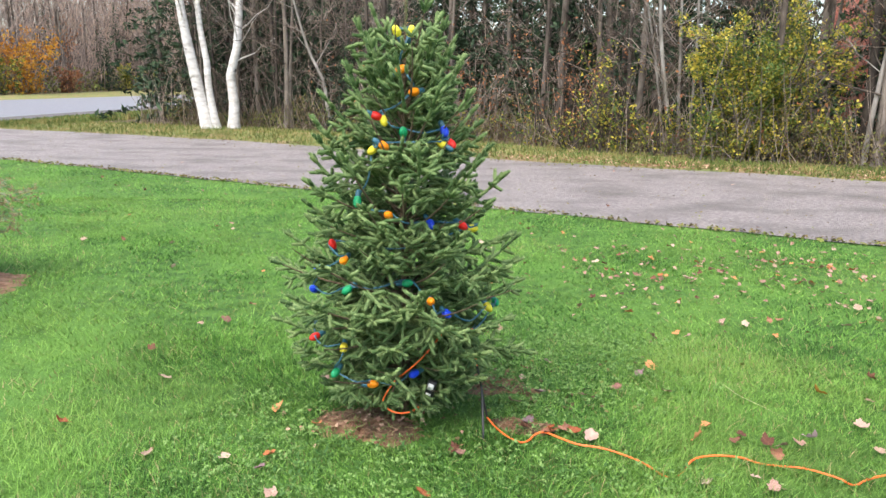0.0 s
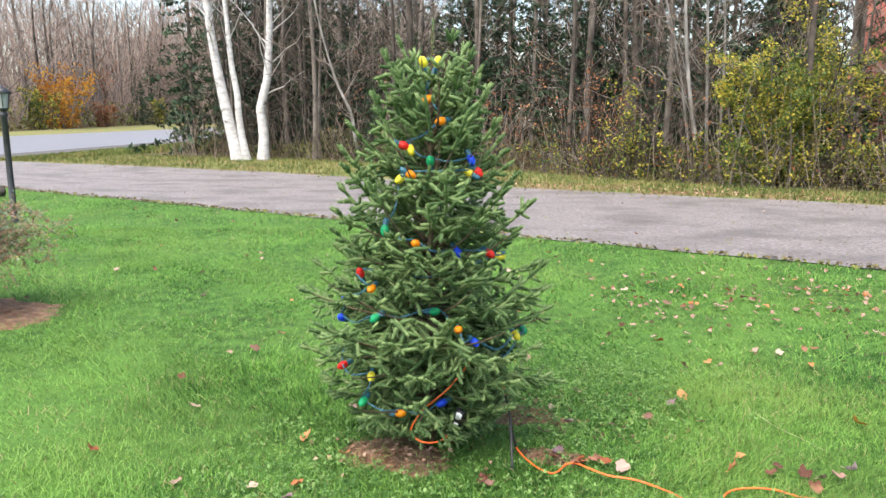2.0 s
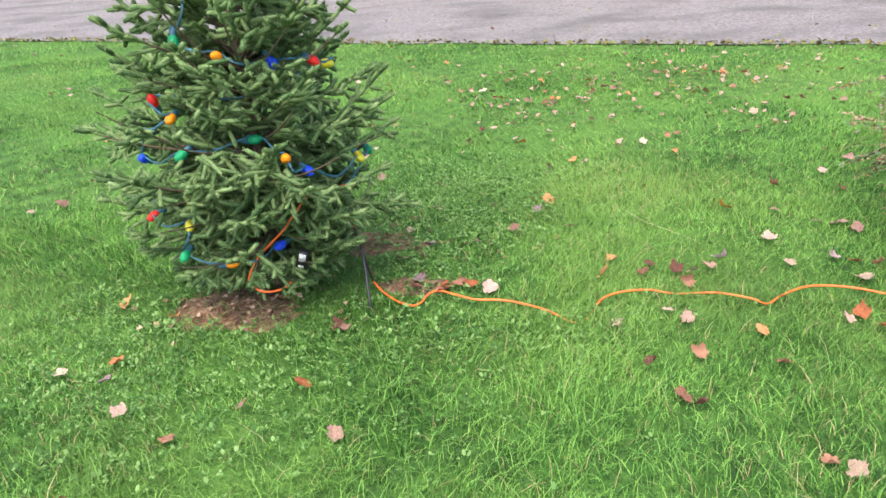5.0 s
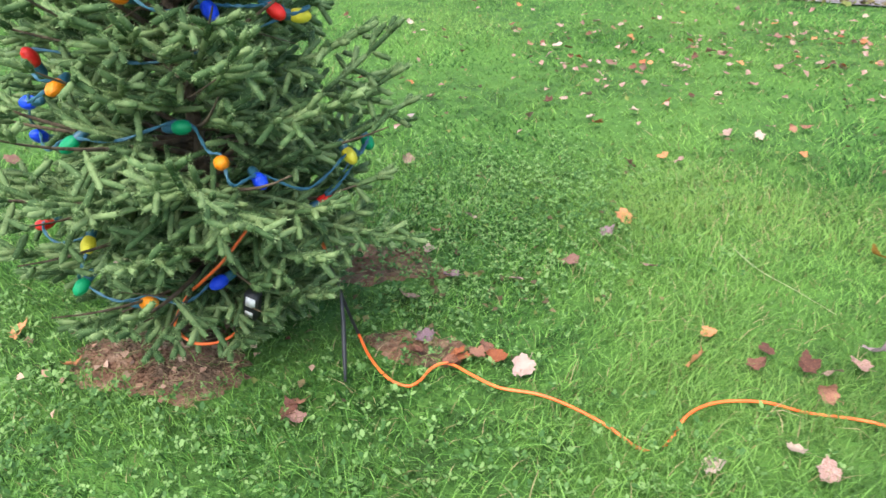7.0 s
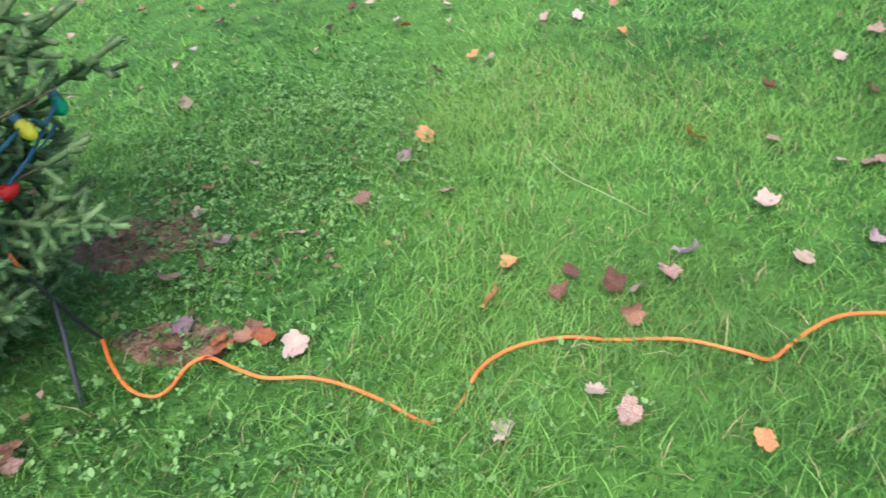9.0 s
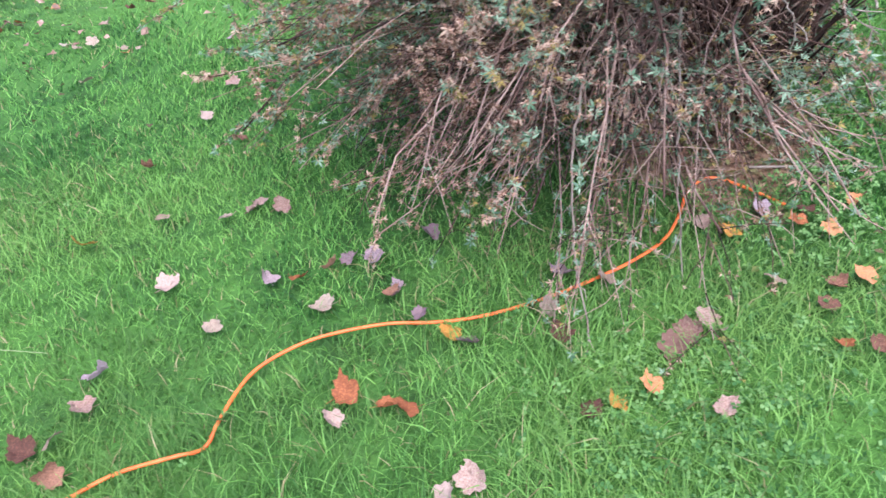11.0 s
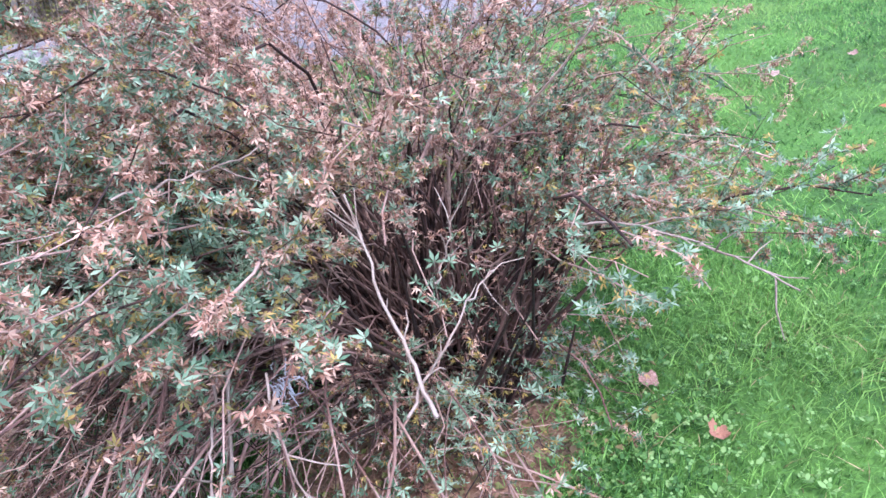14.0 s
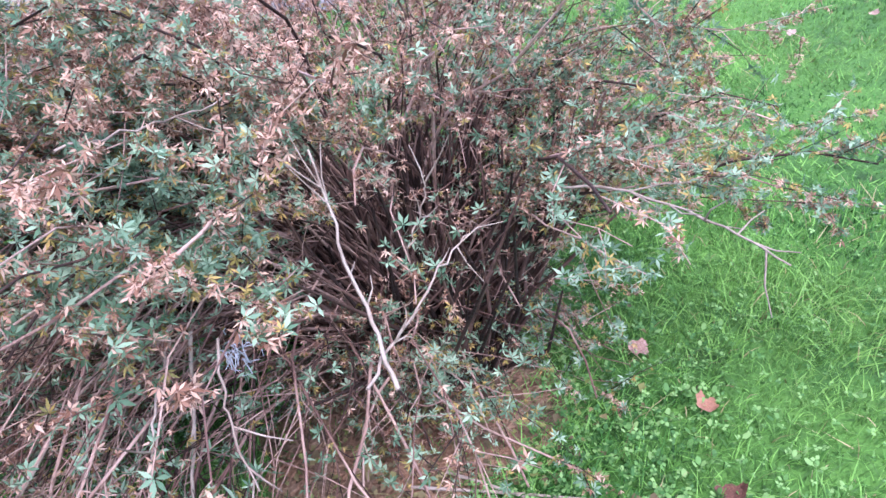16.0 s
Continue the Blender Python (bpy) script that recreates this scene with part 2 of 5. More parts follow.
def tube(pts, radii, sides=6):
    """A tapering tube along points: vertices and quads, closed at both ends with fans of quads left open below 4 sides."""
    pts = np.asarray(pts, float)
    n = len(pts)
    radii = np.broadcast_to(np.asarray(radii, float), (n,))
    d = unit(np.gradient(pts, axis=0))
    ref = np.array([0.0, 0.0, 1.0]) if abs(d[0][2]) < 0.8 else np.array([1.0, 0.0, 0.0])
    u = unit(np.cross(d, ref))
    w = np.cross(d, u)
    a = np.linspace(0, 2 * np.pi, sides, endpoint=False)
    ring = (np.cos(a)[None, :, None] * u[:, None] + np.sin(a)[None, :, None] * w[:, None]) * radii[:, None, None]
    v = (pts[:, None] + ring).reshape(-1, 3)
    i = np.arange(n - 1)[:, None] * sides
    j = np.arange(sides)[None, :]
    k = (j + 1) % sides
    q = np.stack([i + j, i + k, i + sides + k, i + sides + j], -1).reshape(-1, 4)
    return v, q


def smooth_line(pts, n):
    """A Catmull-Rom line through points."""
    p = np.asarray(pts, float)
    p = np.vstack([2 * p[0] - p[1], p, 2 * p[-1] - p[-2]])
    out = []
    segs = len(p) - 3
    for t in np.linspace(0, segs - 1e-6, n):
        i = int(t)
        u = t - i
        a, b, c, d = p[i:i + 4]
        out.append(0.5 * (2 * b + (c - a) * u + (2 * a - 5 * b + 4 * c - d) * u * u + (3 * b - a - 3 * c + d) * u ** 3))
    return np.array(out)


def lathe(profile, sides=16):
    """Turned shape about z from (radius, height) pairs."""
    pr = np.asarray(profile, float)
    a = np.linspace(0, 2 * np.pi, sides, endpoint=False)
    v = np.stack([pr[:, None, 0] * np.cos(a), pr[:, None, 0] * np.sin(a), np.broadcast_to(pr[:, None, 1], (len(pr), sides))], -1).reshape(-1, 3)
    i = np.arange(len(pr) - 1)[:, None] * sides
    j = np.arange(sides)[None, :]
    k = (j + 1) % sides
    return v, np.stack([i + j, i + k, i + sides + k, i + sides + j], -1).reshape(-1, 4)


def box(x0, y0, z0, x1, y1, z1):
    v = np.array([(x, y, z) for z in (z0, z1) for y in (y0, y1) for x in (x0, x1)])
    return v, np.array([(0, 2, 3, 1), (4, 5, 7, 6), (0, 1, 5, 4), (2, 6, 7, 3), (0, 4, 6, 2), (1, 3, 7, 5)])


def flakes(centres, size, up_bias=0.6, aspect=0.6, fold=0.15):
    """Small leaf-shaped folded quads (two triangles each) at points, with random turns."""
    n = len(centres)
    nrm = unit(rng.normal(size=(n, 3)) + np.array([0, 0, up_bias * 2]))
    a = unit(np.cross(nrm, rng.normal(size=(n, 3))))
    b = np.cross(nrm, a)
    s = np.broadcast_to(size, (n,))[:, None] * rng.uniform(0.65, 1.25, (n, 1))
    c = np.asarray(centres)
    v = np.stack([c - a * s * 0.5, c + b * s * aspect * 0.5 + nrm * s * fold, c + a * s * 0.5, c - b * s * aspect * 0.5 + nrm * s * fold], 1).reshape(-1, 3)
    i = np.arange(n)[:, None] * 4
    return v, np.concatenate([i + [0, 2, 1], i + [0, 3, 2]])


def needles(p0, p1, per_m, length, width, ang=48.0):
    """Needles round straight shoots p0 -> p1 (arrays): one thin triangle each."""
    p0, p1 = np.asarray(p0, float), np.asarray(p1, float)
    ln = np.linalg.norm(p1 - p0, axis=1)
    cnt = np.maximum(4, (ln * per_m).astype(int))
    idx = np.repeat(np.arange(len(p0)), cnt)
    d = unit(p1 - p0)[idx]
    t = rng.random(len(idx))
    base = p0[idx] + (p1 - p0)[idx] * t[:, None]
    side = unit(np.cross(d, rng.normal(size=(len(idx), 3))))
    side = unit(side + np.array([0, 0, 0.25]))
    a = np.radians(ang * (1 - 0.45 * t ** 3) + rng.normal(0, 8, len(idx)))[:, None]
    way = d * np.cos(a) + side * np.sin(a)
    cross = unit(np.cross(way, rng.normal(size=way.shape)))
    tip = base + way * (length * rng.uniform(0.8, 1.15, (len(idx), 1)))
    v = np.stack([base - cross * width / 2, base + cross * width / 2, tip], 1).reshape(-1, 3)
    return v, np.arange(len(v)).reshape(-1, 3)

# ---------- the setting ----------


def near_edge(x):
    return np.interp(x, [-15.5, -7.8, -5.1, -2.9, -1.04, 1.17, 3.4, 4.64, 45], [18.9, 13.84, 12.4, 11.17, 10.15, 8.89, 7.71, 7.07, -14]) + 0.03 * np.sin(4.1 * x)


def far_edge(x):
    return np.interp(x, [-15.5, -12.6, -8.7, -4.3, 1.71, 3.73, 5.57, 7.66, 45], [23.2, 22.1, 20.65, 18.57, 14.9, 13.9, 13.2, 12.17, -6]) + 0.05 * np.sin(2.3 * x)


def wood_edge(x):
    return np.interp(x, [-12, -7.5, -5.7, -2.6, 2.1, 4.3, 6.2, 8.6, 40], [26, 24.4, 24.2, 22.1, 18.6, 16.4, 14.9, 13.8, -3])


def road_near(y):
    return -14.9 + 0.067 * (y - 26)


def road_far(y):
    return -28.5 + 0.097 * (y - 49)


def strip(name, xs, low, high, z, material, rows=2, kind_label="", cat=""):
    """A sheet between two lines y = low(x) and y = high(x)."""
    t = np.linspace(0, 1, rows)
    lo, hi = low(xs), high(xs)
    v = np.stack([np.broadcast_to(xs, (rows, len(xs))), lo + (hi - lo) * t[:, None], np.full((rows, len(xs)), z)], -1).reshape(-1, 3)
    n = len(xs)
    i, j = np.meshgrid(np.arange(rows - 1), np.arange(n - 1), indexing="ij")
    a = (i * n + j).ravel()
    ob = part(name, Acc().add(v, np.stack([a, a + 1, a + n + 1, a + n], -1)), material)
    return tagged(ob, kind_label, cat, kind="structure")


g = Acc()
gx = np.concatenate([[-2500, -400, -90], np.linspace(-40, 40, 41), [90, 400, 2500]])
GX, GY = np.meshgrid(gx, gx)
n_ = len(gx)
a_ = (np.arange(n_ - 1)[:, None] * n_ + np.arange(n_ - 1)[None]).ravel()
g.add(np.stack([GX, GY, 0 * GX], -1).reshape(-1, 3), np.stack([a_, a_ + 1, a_ + n_ + 1, a_ + n_], -1))
tagged(part("ground", g, M_LAWN), "green lawn soil sheet reaching the horizon", "ground", kind="structure")

xs_ = np.linspace(-15.2, 45, 240)
strip("drive", xs_, near_edge, far_edge, 0.012, M_ASPHALT, 8, "worn grey asphalt driveway with leafy edges", "driveway")
strip("verge", np.linspace(-14.5, 45, 120), lambda x: far_edge(x) + 0.02, lambda x: np.maximum(wood_edge(x) + 0.3, far_edge(x) + 0.5), 0.006, M_VERGE, 4,
      "yellowing grass verge with fallen leaves", "verge")
strip("forest_floor", np.linspace(-12, 90, 120), lambda x: np.maximum(wood_edge(x) + 0.32, far_edge(x) + 0.52), lambda x: 0 * x + 160, 0.008, M_FOREST, 6,
      "brown leaf litter on the forest floor", "forest floor")


def lane(name, left, right, z, material, label, cat):
    ys = np.concatenate([np.linspace(-60, 120, 91), [200, 400]])
    v = np.concatenate([np.stack([left(ys), ys, 0 * ys + z], -1), np.stack([right(ys), ys, 0 * ys + z], -1)])
    n = len(ys)
    i = np.arange(n - 1)
    return tagged(part(name, Acc().add(v, np.stack([i, n + i, n + i + 1, i + 1], -1)), material), label, cat, kind="structure")


lane("road", road_far, lambda y: road_near(y) - 1.3, 0.03, M_ROAD, "pale grey asphalt country road", "road")
lane("road_shoulder", lambda y: road_near(y) - 1.3, lambda y: road_near(y) + 0.08 * np.sin(y), 0.024, M_SHOULDER, "dark gravel road shoulder", "road shoulder")
lane("far_verge", lambda y: -36 - 0.1 * (y - 62), road_far, 0.02, M_VERGE, "tan dry grass verge beyond the road", "verge")
lane("far_forest_floor", lambda y: -150 + 0 * y, lambda y: -36 - 0.1 * (y - 62), 0.016, M_FOREST, "brown forest floor beyond the road", "forest floor")

# bare soil round the little spruce and under the shrub
TREE = (0.18, 3.30)
BUSH = (3.75, 2.42)


def soil_patch(name, cx, cy, rx, ry, turn, label, seed, lumps):
    r = np.random.default_rng(seed)
    a = np.linspace(0, 2 * np.pi, 48, endpoint=False)
    edge = 1 + 0.10 * np.sin(3 * a + seed) + 0.08 * np.sin(5 * a + 2 * seed) + r.normal(0, 0.05, 48)
    rings = np.array([0.0, 0.35, 0.6, 0.8, 0.93, 1.02])
    z = np.array([0.014, 0.014, 0.013, 0.012, 0.007, -0.004])
    c, s = math.cos(turn), math.sin(turn)
    v = []
    for k, h in zip(rings, z):
        px, py = rx * k * edge * np.cos(a), ry * k * edge * np.sin(a)
        v.append(np.stack([px * c - py * s, px * s + py * c, h + r.normal(0, 0.004, 48) * (k < 1)], -1))
    v = np.concatenate(v)
    i = np.arange(5)[:, None] * 48
    j = np.arange(48)[None]
    k = (j + 1) % 48
    acc = Acc().add(v, np.stack([i + j, i + k, i + 48 + k, i + 48 + j], -1).reshape(-1, 4))
    t, q = r.random(lumps) ** 0.5 * 0.95, r.random(lumps) * 2 * np.pi
    cen = np.stack([rx * t * np.cos(q), ry * t * np.sin(q), np.full(lumps, 0.018)], -1)
    cen = np.stack([cen[:, 0] * c - cen[:, 1] * s, cen[:, 0] * s + cen[:, 1] * c, cen[:, 2]], -1)
    acc.add(*flakes(cen, 0.011, 0.9, 0.7, 0.25))
    for k in range(lumps // 6):
        b = cen[k] + (0, 0, 0.003)
        w = r.uniform(0, 2 * np.pi)
        acc.add(*tube([b, b + np.array([math.cos(w), math.sin(w), 0.1]) * r.uniform(0.015, 0.05)], [0.0012, 0.0008], 3), 1)
    return tagged(part(name, acc, [M_SOIL, M_STRAW], at=(cx, cy, 0)), label, "soil patch", kind="structure")


soil_patch("soil_patch", 0.03, 3.15, 0.25, 0.17, -0.35, "bare reddish brown soil below the small spruce", 3, 500)
soil_patch("soil_patch", 3.55, 2.25, 0.42, 0.36, 0.6, "bare brown soil below the shrub stems", 5, 700)
soil_patch("soil_patch", 0.6, 3.61, 0.22, 0.12, -0.2, "thin brown soil patch beside the small spruce", 8, 300)
soil_patch("soil_patch", 0.72, 3.15, 0.15, 0.07, -0.3, "thin reddish soil patch beside the black lead", 12, 160)
soil_patch("soil_patch", -3.3, 5.3, 0.6, 0.5, 0.2, "bare brown soil below the further shrub", 9, 300)


# ---------- the decorated spruce ----------


def crown_radius(z):
    return np.interp(z, [0.0, 0.1, 0.3, 0.55, 0.78, 1.0, 1.25, 1.5, 1.66, 1.77], [0.20, 0.32, 0.51, 0.585, 0.54, 0.43, 0.33, 0.275, 0.22, 0.06])


BULBS = [("Y", 0.15, 3.22, 1.66), ("Y", 0.21, 3.22, 1.66), ("O", 0.17, 3.22, 1.51), ("O", 0.22, 3.22, 1.42), ("R", 0.07, 3.22, 1.32), ("Y", 0.10, 3.22, 1.30),
         ("G", 0.18, 3.20, 1.26), ("B", 0.35, 3.22, 1.26), ("Y", 0.34, 3.22, 1.21), ("R", 0.38, 3.22, 1.21), ("O", 0.10, 3.20, 1.20), ("Y", 0.05, 3.22, 1.18)]
BULBS_LOW = [("G", -0.01, 3.17, 0.97), ("O", 0.12, 3.15, 0.92), ("B", 0.296, 3.19, 0.874), ("R", 0.433, 3.22, 0.865), ("Y", 0.478, 3.27, 0.845), ("R", -0.122, 3.209, 0.782),
             ("O", -0.07, 3.17, 0.72), ("B", -0.194, 3.28, 0.654), ("B", -0.234, 3.36, 0.54), ("G", -0.054, 3.13, 0.60), ("G", 0.203, 3.145, 0.63), ("O", 0.302, 3.05, 0.58),
             ("B", 0.37, 3.1, 0.51), ("Y", 0.559, 3.33, 0.471), ("G", 0.60, 3.45, 0.46), ("R", 0.49, 3.28, 0.37)]
BULBS_BASE = [("R", -0.21, 3.22, 0.36), ("Y", -0.07, 3.12, 0.345), ("G", -0.105, 3.10, 0.24), ("O", 0.06, 3.08, 0.20), ("B", 0.23, 3.10, 0.24)]
ALL_BULBS = BULBS + BULBS_LOW + BULBS_BASE
BP = np.array([b[1:] for b in ALL_BULBS])
# how some of the bulbs point
TIPS = {0: (-0.4, -0.3, 0.85), 1: (0.3, -0.3, 0.9), 3: (-0.75, -0.6, -0.15), 6: (0.0, -0.5, 0.8), 7: (0.35, -0.5, -0.75), 9: (0.6, -0.5, -0.6), 12: (-0.1, -0.4, -0.9),
        14: (0.5, -0.5, -0.7), 15: (0.7, -0.5, -0.45), 17: (-0.2, -0.4, 0.9), 21: (-0.75, -0.4, -0.5), 22: (0.9, -0.35, 0.15), 23: (0.2, -0.9, 0.3), 25: (0.5, -0.5, -0.6)}


def cable_knots():
    """Points of the cable, which hangs in shallow swags on the outside of the crown."""
    r = np.random.default_rng(23)
    line = []
    for p in BP:
        k = p + (0, 0.012, 0.012)
        if line and len(BULBS + BULBS_LOW) * 2 - 1 == len(line):
            line += [np.array((0.52, 3.62, 0.37)), np.array((0.18, 3.75, 0.36)), np.array((-0.2, 3.5, 0.37))]
        elif line:
            far = np.linalg.norm(k - line[-1])
            mid = (line[-1] + k) / 2
            line.append(mid + (0, -0.02 - 0.12 * far, -0.07 * far) + r.normal(0, 0.008, 3))
        line.append(k)
    return np.array(line)


CABLE = smooth_line(cable_knots(), 520)
LOOP = smooth_line([(0.35, 3.1, 0.45), (0.27, 3.06, 0.36), (0.2, 3.07, 0.29), (0.15, 3.1, 0.235), (0.105, 3.1, 0.16), (0.105, 3.1, 0.125), (0.15, 3.08, 0.10), (0.215, 3.09, 0.097), (0.27, 3.12, 0.12)], 60)
ADAPTER = np.array([(0.295, 3.11, 0.18), (0.295, 3.11, 0.23)])
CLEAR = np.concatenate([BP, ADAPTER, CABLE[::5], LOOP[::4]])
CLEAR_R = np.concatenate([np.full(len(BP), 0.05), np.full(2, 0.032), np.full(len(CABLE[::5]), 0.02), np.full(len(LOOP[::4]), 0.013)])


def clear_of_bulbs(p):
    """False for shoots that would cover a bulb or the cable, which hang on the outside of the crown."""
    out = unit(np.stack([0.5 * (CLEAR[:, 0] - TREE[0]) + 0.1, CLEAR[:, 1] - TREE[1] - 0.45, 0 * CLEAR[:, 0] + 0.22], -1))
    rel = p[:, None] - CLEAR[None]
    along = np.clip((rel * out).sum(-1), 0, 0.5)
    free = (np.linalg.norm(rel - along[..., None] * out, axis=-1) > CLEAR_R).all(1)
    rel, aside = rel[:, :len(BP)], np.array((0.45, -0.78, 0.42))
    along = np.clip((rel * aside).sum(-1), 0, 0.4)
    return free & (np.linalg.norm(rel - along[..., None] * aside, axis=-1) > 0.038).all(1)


def spruce_branch(r, base, way, length, sag, up_tip):
    """Woody axis and needle shoots of one limb, in the tree's own frame."""
    t = np.linspace(0, 1, 9)
    side = unit(np.cross(way, (0, 0, 1)))
    wig = r.normal(0, 0.012, 3)
    line = base + way * (t * length)[:, None] + np.array([0, 0, 1]) * (-sag * np.sin(t * np.pi * 0.8) + up_tip * t ** 3)[:, None] + side * (wig[0] * np.sin(3 * t))[:, None]
    acc = Acc().add(*tube(line, np.linspace(0.0035 + 0.009 * length, 0.0018, 9), 5), 0)
    p0, p1 = [], []
    for i in range(2, 8):
        p0.append(line[i]), p1.append(line[i + 1])
    end_way = unit(line[8] - line[7])
    p0.append(line[8] - end_way * 0.01), p1.append(line[8] + end_way * 0.05)
    for sgn in (-1, 1):
        v = unit(end_way + side * sgn * 0.8 + (0, 0, r.uniform(-0.1, 0.35)))
        p0.append(line[8] - end_way * 0.005), p1.append(line[8] + v * r.uniform(0.04, 0.055))
    n_side = max(3, int(length / 0.062))
    for k in range(n_side):
        u = 0.16 + 0.80 * (k + r.random() * 0.5) / n_side
        at = np.array([np.interp(u, t, line[:, c]) for c in range(3)])
        d = unit(np.array([np.interp(min(1, u + 0.1), t, line[:, c]) for c in range(3)]) - at)
        for sgn in (-1, 1):
            ln = (0.34 * length * (1 - u) + 0.044) * r.uniform(0.8, 1.2)
            v = unit(d * 0.8 + side * sgn * r.uniform(0.6, 0.95) + np.array([0, 0, r.uniform(-0.7, 0.6)]))
            end = at + v * ln + np.array([0, 0, -0.12 * ln])
            p0.append(at + v * 0.008), p1.append(end)
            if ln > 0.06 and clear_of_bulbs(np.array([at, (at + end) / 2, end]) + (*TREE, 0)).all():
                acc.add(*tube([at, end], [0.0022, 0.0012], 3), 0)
            across = unit(np.cross(v, (0, 0, 1)))
            m = int(ln / 0.062)
            for q in range(m):
                w = (q + 0.75) / (m + 0.25)
                a = at + (end - at) * w
                for sg2 in (-1, 1) if r.random() < 0.5 else (r.choice((-1, 1)),):
                    v2 = unit(v * 0.8 + across * sg2 * r.uniform(0.55, 0.9) + np.array([0, 0, r.uniform(-1.0, 0.75)]))
                    p0.append(a), p1.append(a + v2 * min(0.07, 0.4 * ln * (1 - w) + 0.042) * r.uniform(0.8, 1.15))
    p0, p1 = np.array(p0), np.array(p1)
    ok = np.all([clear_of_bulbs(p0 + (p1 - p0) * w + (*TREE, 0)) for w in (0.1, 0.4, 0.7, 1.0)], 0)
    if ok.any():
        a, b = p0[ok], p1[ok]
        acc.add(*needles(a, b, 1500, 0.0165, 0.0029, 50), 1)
        # A thick dark core per shoot paints the shade between its needles.
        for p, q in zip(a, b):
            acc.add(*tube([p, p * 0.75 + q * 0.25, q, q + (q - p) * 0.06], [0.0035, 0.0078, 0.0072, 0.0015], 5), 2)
    return acc


def spruce():
    r = np.random.default_rng(11)
    top = thing("spruce_tree", *TREE, 0.028, "small bushy blue-green spruce hung with coloured bulbs on the lawn", "tree")
    zs = np.linspace(-0.06, 1.8, 16)
    line = np.stack([0.006 * np.sin(4 * zs), 0.005 * np.cos(3 * zs), zs], -1)
    part("trunk", Acc().add(*tube(line, np.linspace(0.026, 0.004, 16), 10)), M_BARK, top, "thin straight brown trunk", True)
    lead = Acc().add(*needles(np.array([[0, 0, 1.62], [0.004, 0, 1.70]]), np.array([[0.004, 0, 1.70], [0.006, 0, 1.83]]), 1500, 0.016, 0.0021, 40), 0)
    part("leader_shoot", lead, M_NEEDLE, top)
    count = 142
    for k in range(count):
        zt = 0.10 + 1.62 * (k / (count - 1)) ** 1.18
        az = k * 2.39996 + r.normal(0, 0.15)
        rad = crown_radius(zt) * r.uniform(0.72, 1.12)
        elev = radians(np.interp(zt, [0.0, 0.25, 0.6, 0.9, 1.2, 1.5, 1.75], [0, 5, 15, 24, 36, 52, 62]) + r.normal(0, 5))
        way = np.array([math.cos(az) * math.cos(elev), math.sin(az) * math.cos(elev), math.sin(elev)])
        length = min(rad / max(0.3, math.cos(elev)), 0.72)
        zb = max(0.05, zt - length * math.sin(elev))
        part("branch", spruce_branch(r, np.array([0, 0, zb]), way, length, 0.03 * length, 0.07 * length), [M_BARK, M_NEEDLE, M_SHOOT_SHADE], top)
    return top


spruce()


def bulb_mesh(nm, material):
    prof = [(0.0, -0.048), (0.006, -0.0465), (0.0125, -0.040), (0.0168, -0.029), (0.0178, -0.019), (0.0155, -0.007), (0.0112, 0.0)]
    return Acc().add(*lathe(prof, 12)).mesh(nm + "_bulb", material, True)


def socket_mesh():
    return Acc().add(*lathe([(0.0118, -0.004), (0.0125, 0.004), (0.0118, 0.022), (0.008, 0.03), (0.0, 0.031)], 10)).mesh("socket", M_GREENWIRE, True)


def light_string():
    r = np.random.default_rng(21)
    top = thing("string_lights", *TREE, 0.028, "string of faceted multicoloured plastic bulbs wound round the small spruce", "string lights")
    meshes = {k: bulb_mesh(nm, m) for k, (nm, m) in BULB.items()}
    sock = socket_mesh()
    o = np.array([*TREE, 0])
    for i, (key, *p) in enumerate(ALL_BULBS):
        p = np.array(p) - o
        tip = unit(np.array([p[0] * 1.2, -abs(p[1]) - 0.1, 0]) * 2 + r.normal(0, 0.45, 3) + np.array([r.normal(0, 1.0) * 0.6, 0, -0.1]))
        if i in TIPS:
            tip = unit(TIPS[i])
        q = Vector(-tip).to_track_quat("Z", "Y").to_matrix().to_4x4()
        b = new("bulb", meshes[key])
        b.parent = top
        b.matrix_basis = Matrix.Translation(p - tip * 0.024) @ q
        tagged(b, BULB[key][0] + " faceted plastic bulb")
        s = new("socket", sock)
        s.parent = b
    pts = CABLE - o
    jit = pts + np.stack([0.0022 * np.cos(np.arange(520) * 1.1), 0 * pts[:, 0], 0.0022 * np.sin(np.arange(520) * 1.1)], -1)
    jit2 = pts - np.stack([0.0022 * np.cos(np.arange(520) * 1.1), 0 * pts[:, 0], 0.0022 * np.sin(np.arange(520) * 1.1)], -1)
    part("cable", Acc().add(*tube(jit, 0.0026, 5)).add(*tube(jit2, 0.0026, 5)), M_GREENWIRE, top, "twisted dark green cable", True)


light_string()


